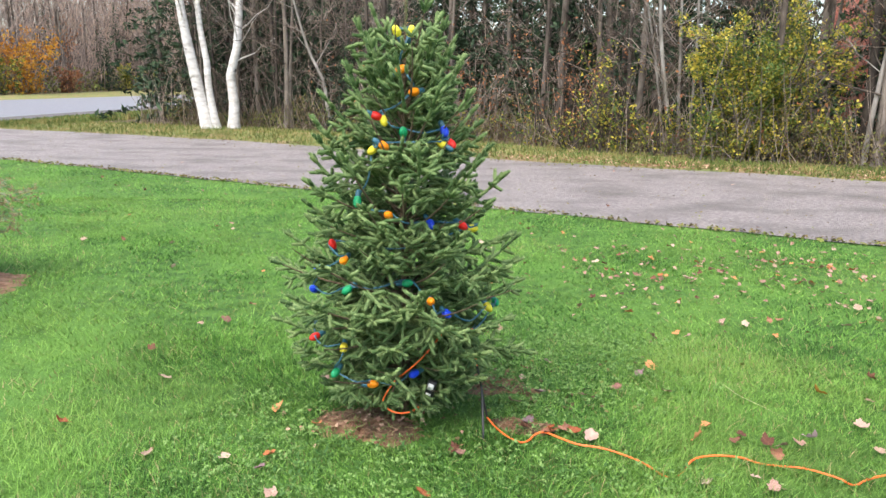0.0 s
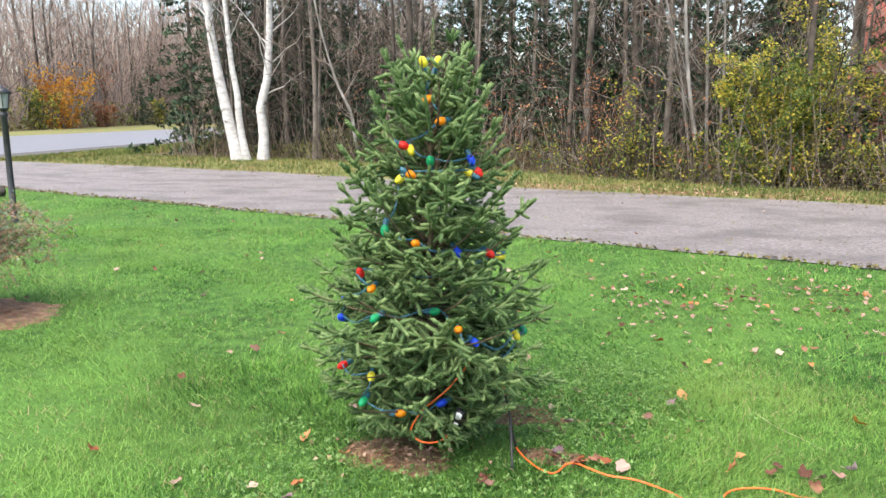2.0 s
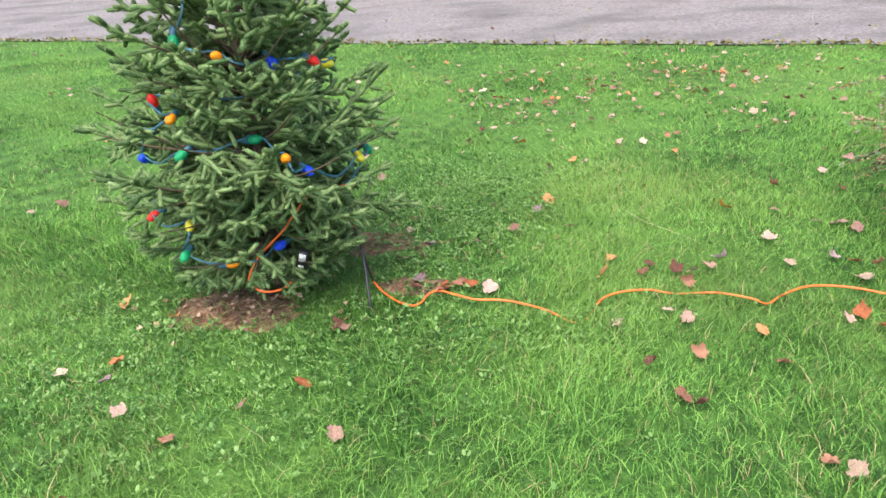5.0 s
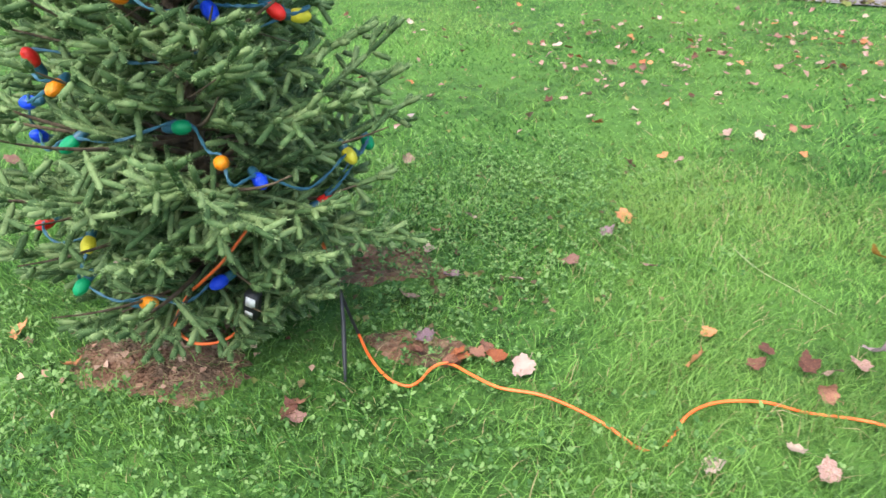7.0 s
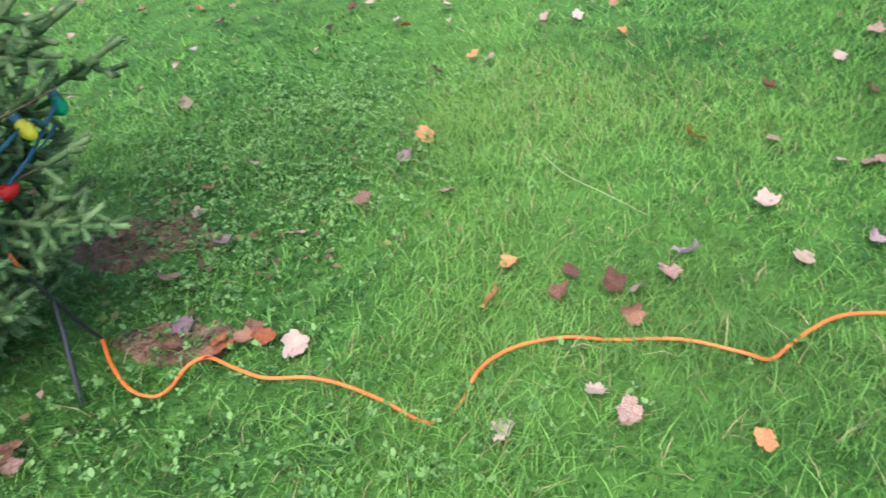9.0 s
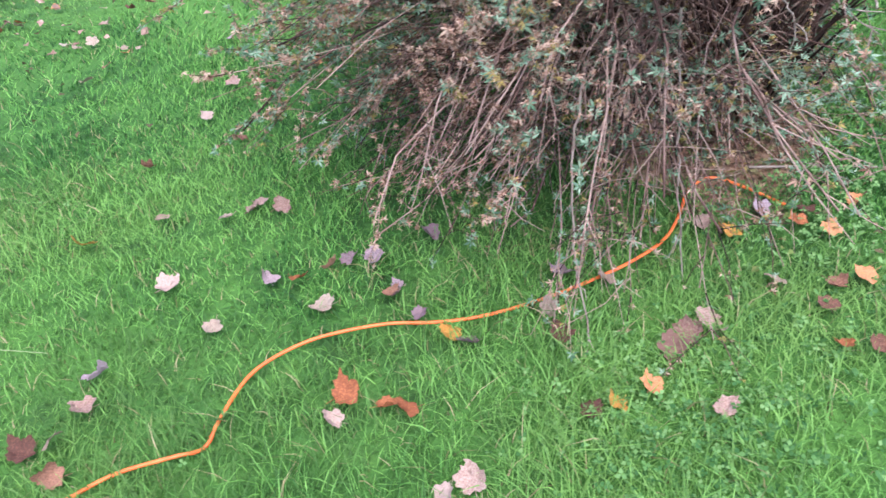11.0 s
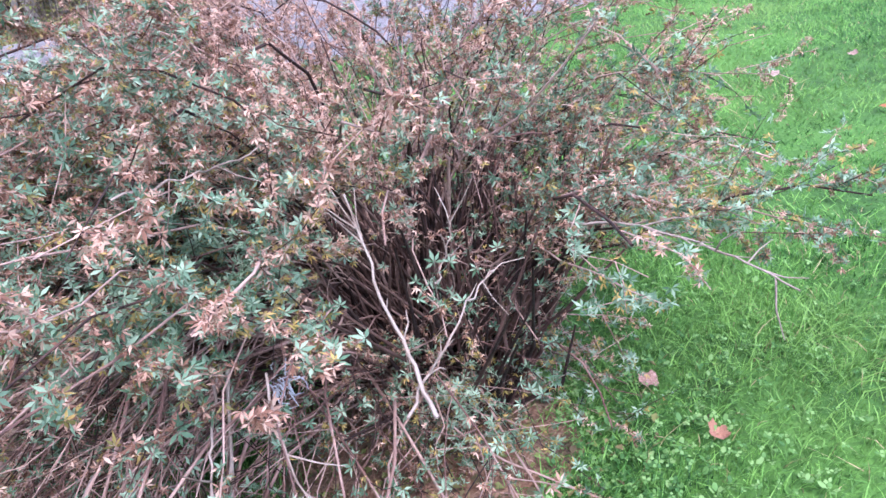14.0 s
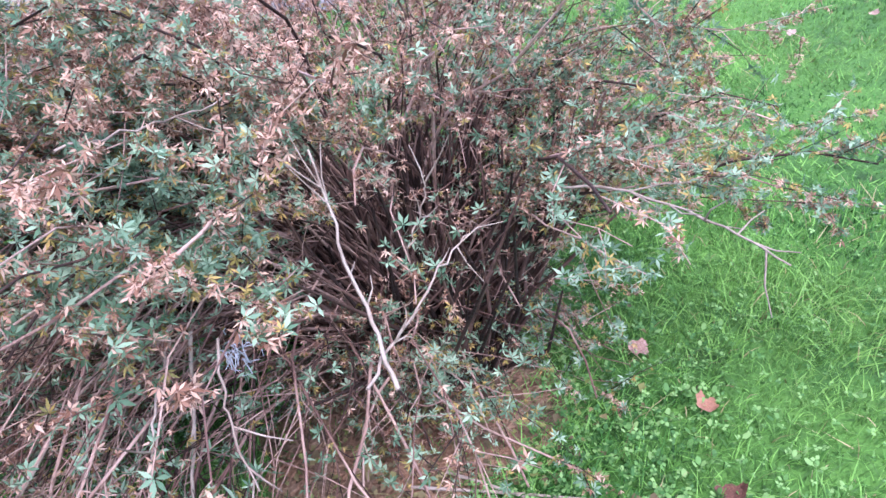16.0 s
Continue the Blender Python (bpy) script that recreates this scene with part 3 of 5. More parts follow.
def extension_cord():
    top = thing("extension_cord", 0.62, 3.2, 0, "bright orange extension cord snaking over the grass into the shrub", "extension cord")
    o = np.array([0.62, 3.2, 0])
    ground = [(0.557, 3.19, 0.03), (0.59, 3.092, 0.028), (0.638, 3.004, 0.027), (0.687, 2.975, 0.02), (0.721, 2.993, 0.02), (0.757, 3.033, 0.03), (0.80, 3.046, 0.03),
              (0.856, 2.995, 0.03), (0.919, 2.943, 0.03), (1.008, 2.914, 0.03), (1.078, 2.871, 0.028), (1.152, 2.802, 0.026), (1.215, 2.748, 0.004), (1.26, 2.745, -0.006),
              (1.30, 2.768, 0.004), (1.355, 2.822, 0.028), (1.441, 2.858, 0.03), (1.554, 2.856, 0.026), (1.65, 2.834, 0.008), (1.778, 2.772, 0.026), (1.87, 2.70, 0.028),
              (1.926, 2.678, 0.01), (1.989, 2.695, 0.026), (2.094, 2.724, 0.03), (2.178, 2.712, 0.03), (2.266, 2.667, 0.03), (2.367, 2.572, 0.028)]
    ground += [(2.43, 2.48, 0.024), (2.5, 2.395, 0.024), (2.615, 2.31, 0.02), (2.725, 2.237, 0.026), (2.84, 2.178, 0.03), (2.95, 2.148, 0.03),
               (3.07, 2.155, 0.03), (3.18, 2.175, 0.03), (3.265, 2.145, 0.03), (3.27, 2.067, 0.024), (3.245, 1.94, 0.014)]
    part("cord", Acc().add(*tube(smooth_line(np.array(ground) - o, 260), 0.0041, 8)), M_CORD, top, "", True)
    part("cord", Acc().add(*tube(LOOP - o, 0.0041, 8)), M_CORD, top, "orange cord loop inside the tree", True)
    lead = [(0.49, 3.14, 0.36), (0.503, 3.13, 0.30), (0.52, 3.14, 0.22), (0.54, 3.165, 0.11), (0.557, 3.19, 0.03)]
    l2 = smooth_line(np.array(lead) - o, 24)
    part("lead", Acc().add(*tube(l2[6:], 0.0048, 8)), M_BLACK, top, "black lead", True)
    part("cord", Acc().add(*tube(l2[:7], 0.0041, 8)), M_CORD, top, "short orange end", True)
    plug = np.array([(0.525, 3.14, 0.20), (0.529, 3.10, 0.14), (0.53, 3.05, 0.07), (0.531, 3.01, 0.012)]) - o
    part("plug", Acc().add(*tube(plug, [0.004, 0.0062, 0.0062, 0.004], 8)), M_BLACK, top, "black plug hanging down", True)


extension_cord()
ad = thing("plug_adapter", 0.295, 3.11, 0.16, "black timer plug with a white label inside the tree", "plug adapter")
ad.rotation_euler = (0.15, 0.3, -0.35)
part("body", Acc().add(*box(-0.018, -0.012, 0.0, 0.018, 0.014, 0.085)), M_BLACK, ad)
part("label", Acc().add(*box(-0.012, -0.0145, 0.045, 0.014, -0.0125, 0.078)), M_WHITE, ad, "white label")
part("label", Acc().add(*box(-0.012, -0.0145, 0.008, 0.010, -0.0125, 0.026)), M_WHITE, ad, "small white label")

# ---------- the shrubs ----------


def shrub(cx, cy, sheaves, leaves, seed, label, singles=0, heart=0):
    """An old shrub from sheaves of arching stems: (count, azimuths, reaches, peaks, droops, leafiness, first leafy part)."""
    r = np.random.default_rng(seed)
    top = thing("shrub", cx, cy, 0.0, label, "shrub")
    wood, twig = Acc(), Acc()
    tips, weight, made = [], [], 0
    t = np.linspace(0, 1, 11)
    for count, azs, reaches, peaks, droops, leafy, first in sheaves:
        for k in range(count):
            az = radians(r.uniform(*azs))
            out = np.array([math.cos(az), math.sin(az), 0])
            side = np.array([-out[1], out[0], 0])
            b = out * r.uniform(-0.02, 0.14) + side * r.normal(0, 0.07) + (0, 0, -0.01)
            reach, peak, droop = r.uniform(*reaches), r.uniform(*peaks), r.uniform(*droops)
            line = b + out * (reach * t ** r.uniform(0.95, 1.5))[:, None]
            wave = r.normal(0, 0.085, 2)
            line += side * (r.normal(0, 0.26) * t ** 2 + wave[0] * np.sin(5 * t) * t)[:, None]
            line[:, 2] = peak * np.sin(np.pi * t * droop) ** 0.85 + wave[1] * 0.6 * np.sin(6 * t) * t
            line[1:] += np.cumsum(r.normal(0, 0.013, (10, 3)), 0) + r.normal(0, 0.004, (10, 3))
            line[1:, 2] = np.maximum(line[1:, 2], 0.02)
            r0 = 0.0014 + 0.0046 * r.random() ** 2
            shape = tube(line, np.linspace(r0, max(0.0009, r0 * 0.4), 11), 5)
            if made < singles:
                part("stem", Acc().add(*shape), M_STEM, top)
            else:
                wood.add(*shape)
            made += 1
            for q in range(r.integers(5, 11)):
                u = r.uniform(first, 1.0)
                at = np.array([np.interp(u, t, line[:, c]) for c in range(3)])
                i = min(9, int(u * 10))
                d = unit(line[i + 1] - line[i])
                v = unit(d + r.normal(0, 0.6, 3) + np.array([0, 0, 0.2]))
                ln = r.uniform(0.05, 0.2)
                end = at + v * ln
                mid = (at + end) / 2 + r.normal(0, 0.009, 3)
                end[2], mid[2] = max(end[2], 0.03), max(mid[2], 0.02)
                twig.add(*tube([at, mid, end], [0.0014, 0.0011, 0.0006], 3))
                tips.append((at, mid, end))
                weight.append(leafy * (0.35 + u))
    if wood.n:
        part("stem_tangle", wood, M_STEM, top, "tangle of thin brown stems")["kind"] = "stuff"
    # Short stems at the base, their colour carrying the shade of the hollow.
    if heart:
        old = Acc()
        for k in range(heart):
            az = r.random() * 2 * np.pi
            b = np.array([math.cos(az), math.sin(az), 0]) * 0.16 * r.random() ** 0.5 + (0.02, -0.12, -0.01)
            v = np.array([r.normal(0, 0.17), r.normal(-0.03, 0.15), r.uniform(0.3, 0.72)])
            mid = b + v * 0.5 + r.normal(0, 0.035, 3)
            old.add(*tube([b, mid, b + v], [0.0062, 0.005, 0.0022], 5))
        part("old_wood", old, M_HEART_SHADE, top, "dense red-brown inner stems with the shade of the heart in their colour")["kind"] = "stuff"
    part("twig_tangle", twig, M_STEM, top)["kind"] = "stuff"
    tips, weight = np.array(tips), np.array(weight) / np.sum(weight)
    patch_of = np.array([noise.noise(Vector(e) * 2.4 + Vector((seed, 0, 0))) for e in tips[:, 2]])
    for nm, m, share, size in (("leaves", M_SLEAF, 0.44, 0.0105), ("yellowing_leaves", M_OLIVE, 0.16, 0.008), ("withered_leaves", M_DLEAF, 1.05, 0.0070)):
        i = r.choice(len(tips), int(leaves * share), p=weight)
        patch = patch_of[i]
        i = i[patch < 0.28] if nm == "withered_leaves" else i[patch > -0.3]
        n = len(i)
        u = r.random(n)[:, None]
        c = np.where(u < 0.5, tips[i, 0] + (tips[i, 1] - tips[i, 0]) * 2 * u, tips[i, 1] + (tips[i, 2] - tips[i, 1]) * (2 * u - 1))
        c = c + r.normal(0, 0.006, c.shape)
        nrm = unit(r.normal(size=(n, 3)) + np.array([0, 0, 1.1]))
        a = unit(np.cross(nrm, r.normal(size=(n, 3))))
        bb = np.cross(nrm, a)
        acc = Acc()
        s = size * r.uniform(0.6, 1.5, (n, 1))
        for ang in (-105, -50, 0, 50, 105):
            ca, sa = math.cos(radians(ang)), math.sin(radians(ang))
            d = a * ca + bb * sa + nrm * (0.15 if nm == "leaves" else -0.5)
            e = np.cross(nrm, d)
            root = c + d * s * 0.15
            l = s * (1.35 if ang == 0 else 1.05)
            tip = root + d * l + nrm * l * r.normal(0, 0.15, (n, 1))
            wide = root + d * l * 0.38
            acc.add(np.stack([wide + e * l * 0.17, tip, wide - e * l * 0.17, root - d * l * 0.1], 1).reshape(-1, 3), np.arange(4 * n).reshape(-1, 4))
        part(nm, acc, m, top)["kind"] = "stuff"
    return top


main_shrub = shrub(*BUSH, [
    (240, (136, 200), (0.6, 1.15), (0.25, 0.62), (0.6, 0.97), 0.16, 0.7),
    (190, (85, 202), (0.4, 1.15), (0.70, 0.98), (0.45, 0.57), 2.6, 0.5),
    (130, (112, 174), (0.8, 1.32), (0.4, 0.88), (0.5, 0.88), 1.7, 0.35),
    (110, (25, 140), (0.2, 0.9), (0.75, 1.08), (0.45, 0.62), 1.7, 0.4),
    (70, (265, 372), (0.15, 0.6), (0.6, 1.02), (0.45, 0.58), 1.0, 0.45),
    (40, (262, 345), (0.5, 0.88), (0.45, 0.74), (0.48, 0.62), 2.0, 0.45),
    (150, (0, 360), (0.02, 0.35), (0.25, 0.65), (0.45, 0.6), 0.08, 0.7),
    (60, (200, 330), (0.15, 0.5), (0.1, 0.3), (0.6, 0.95), 1.2, 0.3)],
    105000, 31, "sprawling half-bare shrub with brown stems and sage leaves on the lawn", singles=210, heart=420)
shrub(-3.47, 5.3, [(190, (0, 360), (0.3, 0.65), (0.35, 0.8), (0.5, 0.85), 1.0, 0.25), (70, (0, 360), (0.1, 0.4), (0.6, 0.85), (0.45, 0.6), 1.0, 0.3)],
      24000, 57, "low brownish shrub with feathery twigs beside the lamp post")


def dead_branch(pts, r0, twigs, seed):
    r = np.random.default_rng(seed)
    o = np.array([*BUSH, -0.028])
    line = smooth_line(np.array(pts) - o, 16)
    line[1:-1] += r.normal(0, 0.0025, (14, 3))
    acc = Acc().add(*tube(line, np.linspace(r0 * 0.8, r0 * 0.4, 16), 6))
    for k in range(twigs):
        i = r.integers(3, 15)
        v = unit(unit(line[-1] - line[0]) * 0.9 + r.normal(0, 0.6, 3)) * r.uniform(0.03, 0.09)
        acc.add(*tube([line[i], line[i] + v * 0.5 + r.normal(0, 0.004, 3), line[i] + v], [0.0017, 0.0013, 0.0007], 4))
    part("dead_branch", acc, M_STICK, main_shrub, "pale dead branch", True)


dead_branch([(3.113, 1.807, 0.556), (3.154, 1.875, 0.609), (3.19, 1.951, 0.687), (3.224, 2.014, 0.796)], 0.0042, 6, 1)
dead_branch([(3.089, 1.836, 0.562), (3.219, 1.867, 0.579), (3.317, 1.878, 0.613), (3.373, 1.876, 0.627)], 0.003, 6, 2)
dead_branch([(3.322, 1.956, 0.609), (3.37, 1.951, 0.673), (3.384, 1.956, 0.703)], 0.002, 4, 3)
dead_branch([(2.983, 2.183, 0.861), (3.156, 2.207, 0.839), (3.322, 2.219, 0.834)], 0.0026, 2, 4)
dead_branch([(3.561, 1.841, 0.63), (3.571, 1.711, 0.641), (3.554, 1.569, 0.623), (3.512, 1.467, 0.609)], 0.0032, 9, 5)
dead_branch([(2.985, 2.068, 0.623), (2.908, 1.976, 0.629), (2.832, 1.901, 0.584)], 0.003, 2, 6)
dead_branch([(2.997, 1.975, 0.649), (2.937, 1.893, 0.627), (2.896, 1.803, 0.587)], 0.0025, 3, 7)
dead_branch([(2.891, 2.351, 0.4), (2.708, 2.279, 0.31), (2.619, 2.226, 0.117), (2.532, 2.134, -0.02)], 0.004, 4, 8)
dead_branch([(3.087, 2.211, 0.52), (2.991, 2.16, 0.321), (2.894, 2.11, 0.174), (2.84, 2.06, -0.02)], 0.0042, 3, 9)

tuft = Acc()
rt = np.random.default_rng(5)
for k in range(34):
    a_ = np.array([rt.normal(0, 0.010), rt.normal(0, 0.008), rt.normal(0, 0.008)])
    d_ = unit(rt.normal(0, 1, 3) + (0.2, -0.3, -0.5)) * rt.uniform(0.012, 0.03)
    tuft.add(*tube([a_, a_ + d_ * 0.5 + rt.normal(0, 0.005, 3), a_ + d_], [0.0009, 0.0008, 0.0005], 4))
fray = thing("frayed_twine", 3.016, 1.972, 0.65, "frayed grey-white twine caught on the shrub stems", "twine")
part("fibre_tuft", tuft, M_TWINE, fray)["kind"] = "stuff"

for p_, q_ in (((3.36, 2.08), (3.52, 1.76)), ((3.43, 2.04), (3.46, 1.86))):
    st = thing("stick", p_[0], p_[1], 0, "thin straight reddish stick lying beside the shrub", "stick")
    d_ = np.array([q_[0] - p_[0], q_[1] - p_[1], 0])
    part("twig", Acc().add(*tube([(0, 0, 0.028), d_ * 0.5 + (0, 0, 0.03), d_ + (0, 0, 0.026)], [0.004, 0.0035, 0.0025], 6)), M_STICK, st, "", True)

# ---------- the lamp post ----------


def lamp_post(x, y):
    top = thing("lamp_post", x, y, 0, "black garden lamp post with a small lantern", "lamp post")
    part("pole", Acc().add(*lathe([(0.06, 0), (0.06, 0.04), (0.042, 0.06), (0.040, 1.42), (0.05, 1.44), (0.05, 1.47), (0.03, 1.5), (0.0, 1.5)], 16)), M_POST, top, "", True)
    part("lantern_base", Acc().add(*lathe([(0.03, 1.5), (0.075, 1.53), (0.075, 1.545), (0.0, 1.545)], 6)), M_POST, top)
    part("glass", Acc().add(*lathe([(0.062, 1.545), (0.095, 1.73)], 6)), M_FROST, top, "frosted lantern glass")
    for k in range(6):
        a = k * math.pi / 3
        c, s = math.cos(a), math.sin(a)
        part("bar", Acc().add(*tube([(0.066 * c, 0.066 * s, 1.54), (0.099 * c, 0.099 * s, 1.735)], 0.006, 4)), M_POST, top)
    part("cap", Acc().add(*lathe([(0.125, 1.73), (0.13, 1.745), (0.075, 1.80), (0.06, 1.805), (0.02, 1.83), (0.015, 1.85), (0.0, 1.86)], 6)), M_POST, top)


M_FROST = mat("frosted_glass", [(0.55, 0.56, 0.56), (0.65, 0.66, 0.66)], 6, 2, 0.35, spec=0.5, trans=0.5)
lamp_post(-5.85, 9.95)
lg = thing("log", -8.1, 13.0, 0, "short dark weathered log at the drive edge", "log")
part("wood", Acc().add(*tube([(-0.8, 0.25, 0.1), (-0.2, 0.06, 0.11), (0.15, 0, 0.1), (0.2, -0.01, 0.1)], [0.1, 0.105, 0.1, 0.0], 10)), M_GREYBARK, lg, "", True)

# ---------- the woods ----------


def bare_tree(name, height, r0, seed, label, category, bark, lean=0.0, low=1.2, limbs=26, fine=True, at=(0, 0), bend=0.25, kink=(0.0, 0.0)):
    r = np.random.default_rng(seed)
    top = thing(name, *at, 0, label, category, group="woodland trees")
    t = np.linspace(0, 1, 22)
    trunk = np.stack([lean * height * t + bend * np.sin(t * 4 + seed) * t + kink[1] * np.exp(-((height * t - kink[0]) / 0.55) ** 2), 0.6 * bend * np.sin(t * 5 + 2 * seed) * t, height * t - 0.1], -1)
    part("trunk", Acc().add(*tube(trunk, r0 * (1 - 0.85 * t) * (1 + 0.35 * np.exp(-t * 30)), 9)), bark, top, "", True)
    lim, twg = Acc(), Acc()
    for k in range(limbs):
        u = low / height + (1 - low / height) * (k + r.random()) / limbs
        at_ = np.array([np.interp(u, t, trunk[:, c]) for c in range(3)])
        az = r.random() * 2 * np.pi
        el = radians(r.uniform(10, 60))
        ln = height * r.uniform(0.10, 0.22) * (1.1 - 0.6 * u)
        d = np.array([math.cos(az) * math.cos(el), math.sin(az) * math.cos(el), math.sin(el)])
        s = np.linspace(0, 1, 5)
        line = at_ + d * (s * ln)[:, None] + np.array([0, 0, 0.2 * ln]) * (s ** 2)[:, None] + r.normal(0, 0.03 * ln, (5, 3)) * s[:, None]
        lim.add(*tube(line, np.linspace(r0 * 0.22 * (1.1 - u * 0.7) + 0.002, 0.004, 5), 3))
        for q in range(6 if fine else 4):
            w = r.uniform(0.25, 1)
            a = np.array([np.interp(w, s, line[:, c]) for c in range(3)])
            v = unit(d + r.normal(0, 0.6, 3) + (0, 0, 0.3)) * ln * r.uniform(0.25, 0.55)
            m = a + v * 0.5 + r.normal(0, 0.03, 3)
            twg.add(*tube([a, m, a + v], [0.009, 0.006, 0.003], 3))
            for z in range(2 if fine else 1):
                v2 = unit(v + r.normal(0, 0.35, 3)) * ln * 0.22
                twg.add(*tube([m, m + v2], [0.004, 0.002], 3))
    for vv, ff in zip(twg.v, twg.f):
        lim.add(vv, ff - ff.min(), 1)
    part("crown", lim, [bark, M_TWIG], top)
    return top


def conifer(height, width, seed, at):
    r = np.random.default_rng(seed)
    top = thing("conifer", *at, 0, "dark green spruce standing among bare trees", "tree", group="woodland conifers")
    part("trunk", Acc().add(*tube([(0, 0, -0.1), (0.03, 0, height * 0.5), (0, 0, height)], [0.11, 0.07, 0.01], 8)), M_GREYBARK, top, "", True)
    acc = Acc()
    for k in range(70):
        u = (k + r.random()) / 70
        z = height * (0.05 + 0.93 * u)
        az = k * 2.4 + r.normal(0, 0.3)
        ln = width * (1 - u) ** 0.85 * r.uniform(0.65, 1.1) + 0.08
        s = r.random((30, 1)) ** 0.7
        d = np.array([math.cos(az), math.sin(az), 0])
        side = np.array([-d[1], d[0], 0])
        sp = r.normal(0, 0.16, (30, 1)) * ln * (0.4 + 0.8 * s)
        c = np.array([0, 0, z]) + d * s * ln + side * sp + np.array([0, 0, 1]) * (-0.22 * ln * s ** 1.5 + r.normal(0, 0.05, (30, 1)))
        acc.add(*flakes(c, 0.07 + 0.15 * ln, 0.5, 0.34, 0.1))
    part("crown", acc, M_DARKNEEDLE, top)
    return top


def leafy_shrub(name, height, rx, ry, n_leaf, leaf, material, seed, at, label, group="", stems=26):
    r = np.random.default_rng(seed)
    top = thing(name, *at, 0, label, "shrub", group)
    st = Acc()
    pts = []
    for k in range(stems):
        b = np.array([r.normal(0, rx * 0.3), r.normal(0, ry * 0.3), -0.02])
        e = np.array([b[0] + r.normal(0, rx * 0.55), b[1] + r.normal(0, ry * 0.5), height * r.uniform(0.5, 1.0)])
        s = np.linspace(0, 1, 7)
        line = b + (e - b) * s[:, None] + np.array([0, 0, 0.12 * height]) * np.sin(s * np.pi)[:, None] + r.normal(0, 0.05, (7, 3)) * s[:, None]
        st.add(*tube(line, np.linspace(0.018, 0.004, 7), 5))
        for q in range(14):
            u = r.uniform(0.03, 1)
            a = np.array([np.interp(u, s, line[:, c]) for c in range(3)])
            v = unit(r.normal(0, 1, 3) + (0, 0, 0.35)) * r.uniform(0.12, 0.5) * height * 0.3
            st.add(*tube([a, a + v * 0.5 + r.normal(0, 0.02, 3), a + v], [0.005, 0.004, 0.002], 3))
            pts.append((a, a + v))
    pts = np.array(pts)
    i = r.integers(0, len(pts), n_leaf)
    c = pts[i, 0] + (pts[i, 1] - pts[i, 0]) * r.uniform(0.1, 1.1, (n_leaf, 1)) + r.normal(0, 0.04 * height / 2, (n_leaf, 3))
    c[:, 2] = np.maximum(c[:, 2], 0.06)
    part("woody_growth", st, M_GREYBARK, top)["kind"] = "stuff"
    part("foliage", Acc().add(*flakes(c, leaf, 0.4, 0.6, 0.12)), material, top)["kind"] = "stuff"
    return top


R = np.random.default_rng(101)
protos = [bare_tree("bare_tree", 9.0 + k, 0.036 + 0.015 * k, 200 + k, "bare grey autumn tree with fine twigs at the wood edge", "tree", M_GREYBARK,
                    lean=0.02 * (k - 2.5), low=0.5 + 0.1 * k, limbs=27, fine=k < 3, at=p, bend=0.5)
          for k, p in enumerate([(-3.2, 23.4), (0.6, 21.0), (2.9, 19.3), (4.9, 17.6), (8.9, 15.2), (3.5, 20.2)])]
con = [conifer(8.5, 1.9, 301, (-4.6, 26.5)), conifer(6.0, 1.7, 302, (0.4, 23.5)), conifer(10.0, 2.2, 303, (4.0, 22.5))]


def rz(x, y, s=1.0):
    return pose(x, y, 0, 0, 0, R.uniform(0, 360)) @ Matrix.Scale(s * R.uniform(0.85, 1.2), 4)


def put_copy(ob, x, y, s=1.0):
    c = copy_thing(ob, rz(x, y, s))
    k = s * R.uniform(0.85, 1.2)
    c.scale = (k, k, k)
    return c


for k in range(150):
    x = R.uniform(-8.5, 28)
    y = float(wood_edge(x)) + 0.7 + 16 * R.random() ** 1.4
    put_copy(protos[R.integers(0, 6)], x, y)
for k in range(105):
    x = R.uniform(-10, 20)
    y = float(wood_edge(x)) + 4 + 26 * R.random()
    if x > 0.5 * y - 0.5 or (0.02 < x / y < 0.17 and y < 44 and R.random() < 0.6):
        continue
    put_copy(con[R.integers(0, 3)], x, y)
for x, y, k, s in ((-5.3, 25.2, 1, 0.3), (-4.4, 24.9, 1, 0.28), (-2.6, 23.1, 1, 0.42), (-1.2, 23.6, 0, 0.5), (-9.8, 27.6, 2, 1.0), (-8.9, 29.5, 0, 1.1), (-5.2, 26.6, 0, 0.8), (-3.9, 25.4, 1, 0.6), (-7.3, 27.4, 2, 0.8), (-42, 95, 2, 0.8), (-40, 92, 1, 1.0), (-38.5, 102, 2, 0.9), (-46, 90, 2, 1.1), (-39.5, 104, 2, 1.1), (-36.5, 109, 0, 1.3), (-33, 113, 2, 1.2), (-42.5, 101, 0, 1.2), (1.6, 22.4, 2, 0.85), (3.2, 20.6, 0, 0.8), (2.2, 21.4, 0, 0.9), (0.2, 23.2, 0, 0.9), (9.9, 15.6, 1, 0.7), (-0.2, 23.8, 0, 0.6), (9.6, 16.2, 0, 0.75), (5.6, 18.6, 2, 0.8), (-8.2, 26.5, 2, 1.0), (-6.5, 28.5, 0, 1.0)):
    put_copy(con[k], x, y, s)
# the far wood beyond the road
for k in range(80):
    y = R.uniform(58, 150)
    x = -38 - 0.1 * (y - 62) - 26 * R.random() ** 1.3
    put_copy(protos[R.integers(3, 6)], x, y, 1.5)
for k in range(70):
    y = R.uniform(105, 190)
    put_copy(protos[R.integers(3, 6)], R.uniform(-46, -6), y, 1.6)
for k in range(22):
    y = R.uniform(60, 150)
    put_copy(con[R.integers(0, 3)], -42 - 0.1 * (y - 62) - 16 * R.random(), y, 1.2)
for k in range(12):
    put_copy(con[R.integers(0, 3)], R.uniform(-40, -12), R.uniform(110, 150), 1.3)

# the uncountable twigs of the near and far woods


